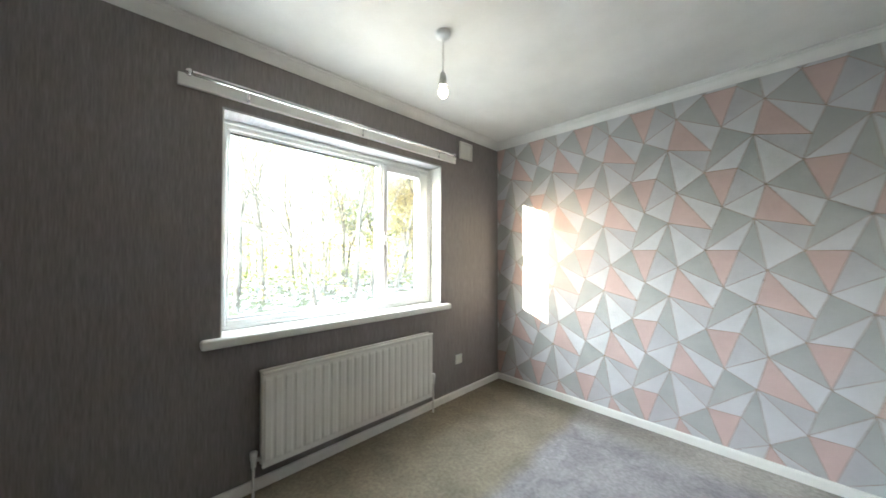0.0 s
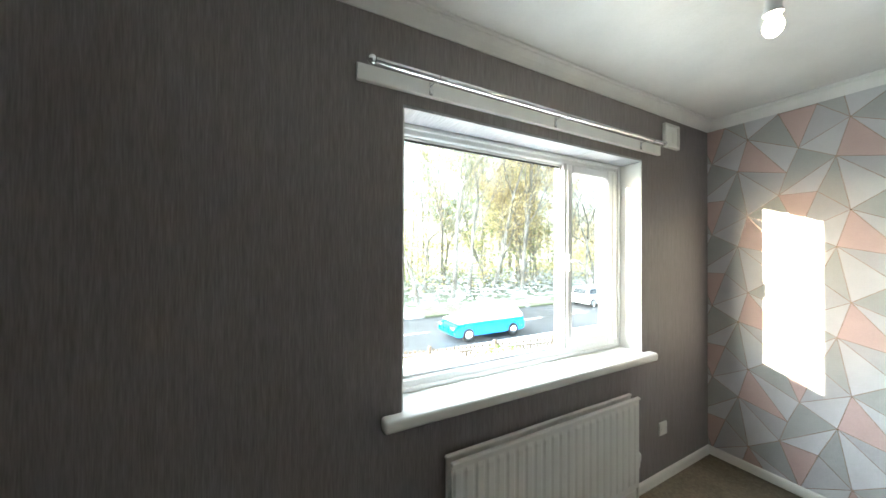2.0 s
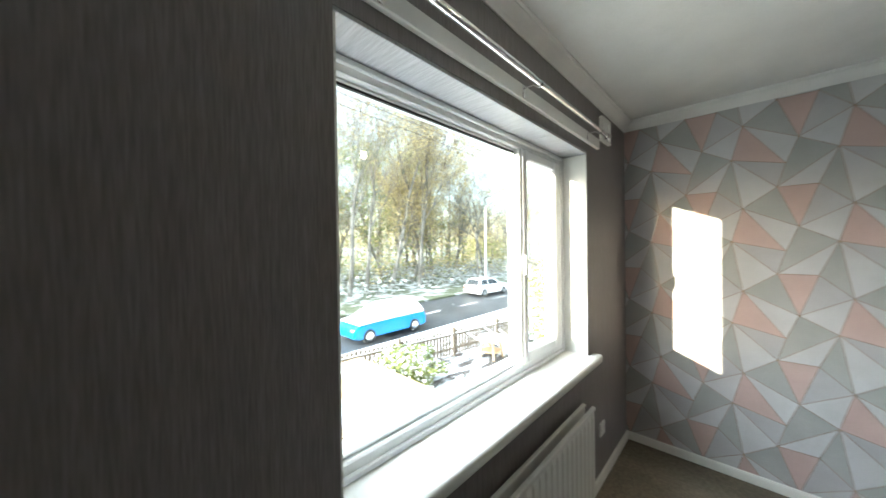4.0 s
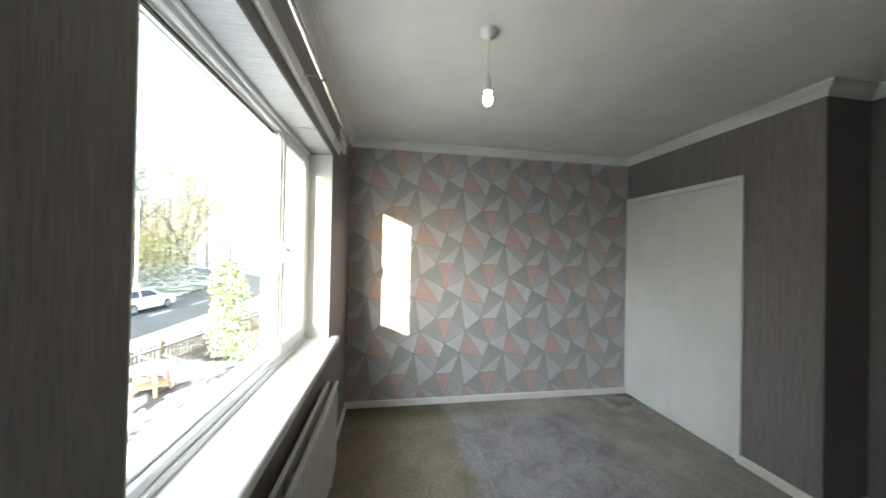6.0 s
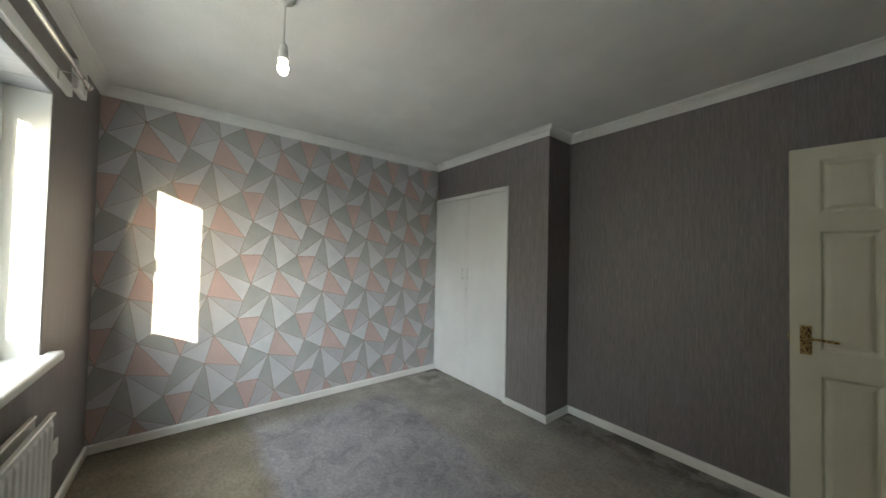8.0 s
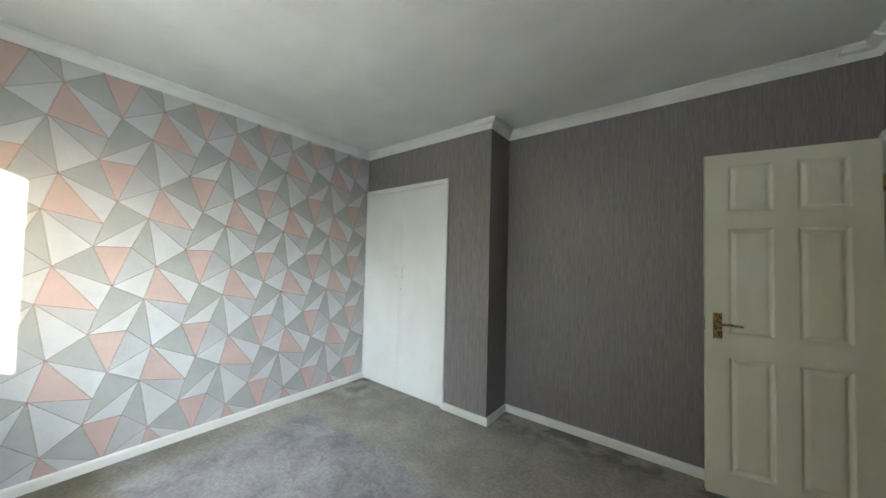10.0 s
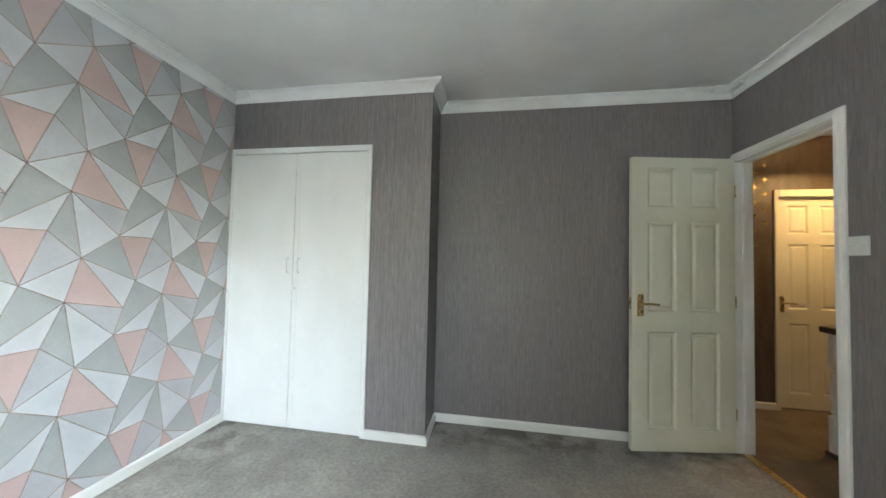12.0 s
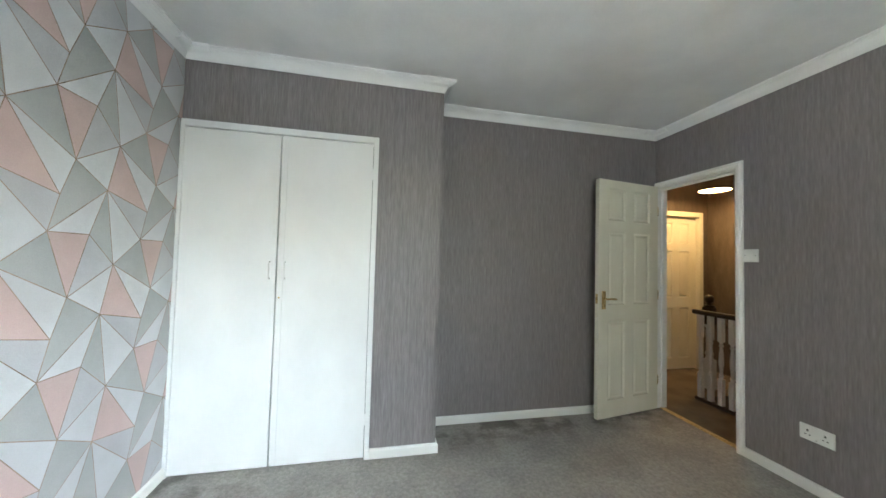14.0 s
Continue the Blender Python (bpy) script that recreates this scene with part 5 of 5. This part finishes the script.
def shrub(at, h, r, count, mat, label, seed):
    """A tall garden shrub: stems and many small leaves in an uneven outline."""
    g = random.Random(seed)
    ob = thing("garden_shrub", at, label, "shrub")
    bm = bmesh.new()
    for i in range(9):
        a = g.uniform(0, 6.28)
        tube(bm, [(0, 0, -0.1), (0.3 * r * math.cos(a), 0.3 * r * math.sin(a), h * 0.4), (0.7 * r * math.cos(a), 0.7 * r * math.sin(a), h * g.uniform(0.7, 0.95))], [0.03, 0.02, 0.006], 5)
    part("stems", bm, M_BARK, ob)
    vs, fs, ms = [], [], []
    for i in range(count):
        a, f = g.uniform(0, 6.28), g.random()
        rr = r * math.sqrt(g.random()) * (0.55 + 0.6 * math.sin(math.pi * min(1, f * 0.8 + 0.15))) * (1 + 0.25 * math.sin(3 * a + 9 * f))
        p = Vector((rr * math.cos(a), rr * math.sin(a), 0.1 + h * f))
        s = 0.05 * g.uniform(0.6, 1.7)
        u = Vector((g.gauss(0, 1), g.gauss(0, 1), g.gauss(0, 0.7))).normalized()
        w = u.orthogonal().normalized()
        k = len(vs)
        vs += [tuple(p + u * s), tuple(p + w * s * 0.6), tuple(p - u * s), tuple(p - w * s * 0.6)]
        fs += [(k, k + 1, k + 2, k + 3)]
        ms.append(1 if g.random() < 0.3 else 0)
    me = bpy.data.meshes.new("foliage")
    me.from_pydata(vs, [], fs)
    me.materials.append(mat)
    me.materials.append(M_SNOW)
    me.polygons.foreach_set("material_index", ms)
    fo = new("foliage", me)
    fo.parent = ob
    return ob


shrub((10.2, 5.75, GROUND), 3.5, 0.58, 5200, M_GREENLEAF, "tall variegated garden shrub dusted with snow", 1)
shrub((3.4, 6.7, GROUND), 1.0, 0.95, 3200, M_GREENLEAF, "low snow-dusted shrub by the fence", 2)
shrub((9.6, 4.7, GROUND), 0.9, 0.85, 1600, M_GREENLEAF, "small snowy shrub in the garden", 3)

# street lamp and overhead wires
lamp_post = thing("street_lamp", (22.6, 17.6, GROUND), "tall grey street lamp post", "street lamp")
bm = bmesh.new()
lathe(bm, [(0.12, 0.0), (0.12, 1.2), (0.075, 1.3), (0.05, 8.0)], (0, 0, 0), 12)
part("post", bm, M_CHROME, lamp_post, smooth=True)
bm = bmesh.new()
tube(bm, [(0, 0, 7.95), (0, -0.4, 8.15), (0, -1.3, 8.2)], 0.035, 8)
part("arm", bm, M_CHROME, lamp_post)
part("lantern", boxes((-0.14, 0.14, -1.9, -1.25, 8.12, 8.27), bevel=0.04), M_PLASTIC, lamp_post)
for k, dz in enumerate((0.0, 0.5)):
    bm = bmesh.new()
    pts = [(-20 + 8 * i, 9.6 + 0.25 * i + 0.1 * k, 6.6 + dz + 0.004 * (8 * i - 50) ** 2 / 8) for i in range(14)]
    tube(bm, pts, 0.012, 5)
    tagged(finish("overhead_wire", bm, M_TYRE), "thin overhead telephone wire", "wire", "overhead wires")
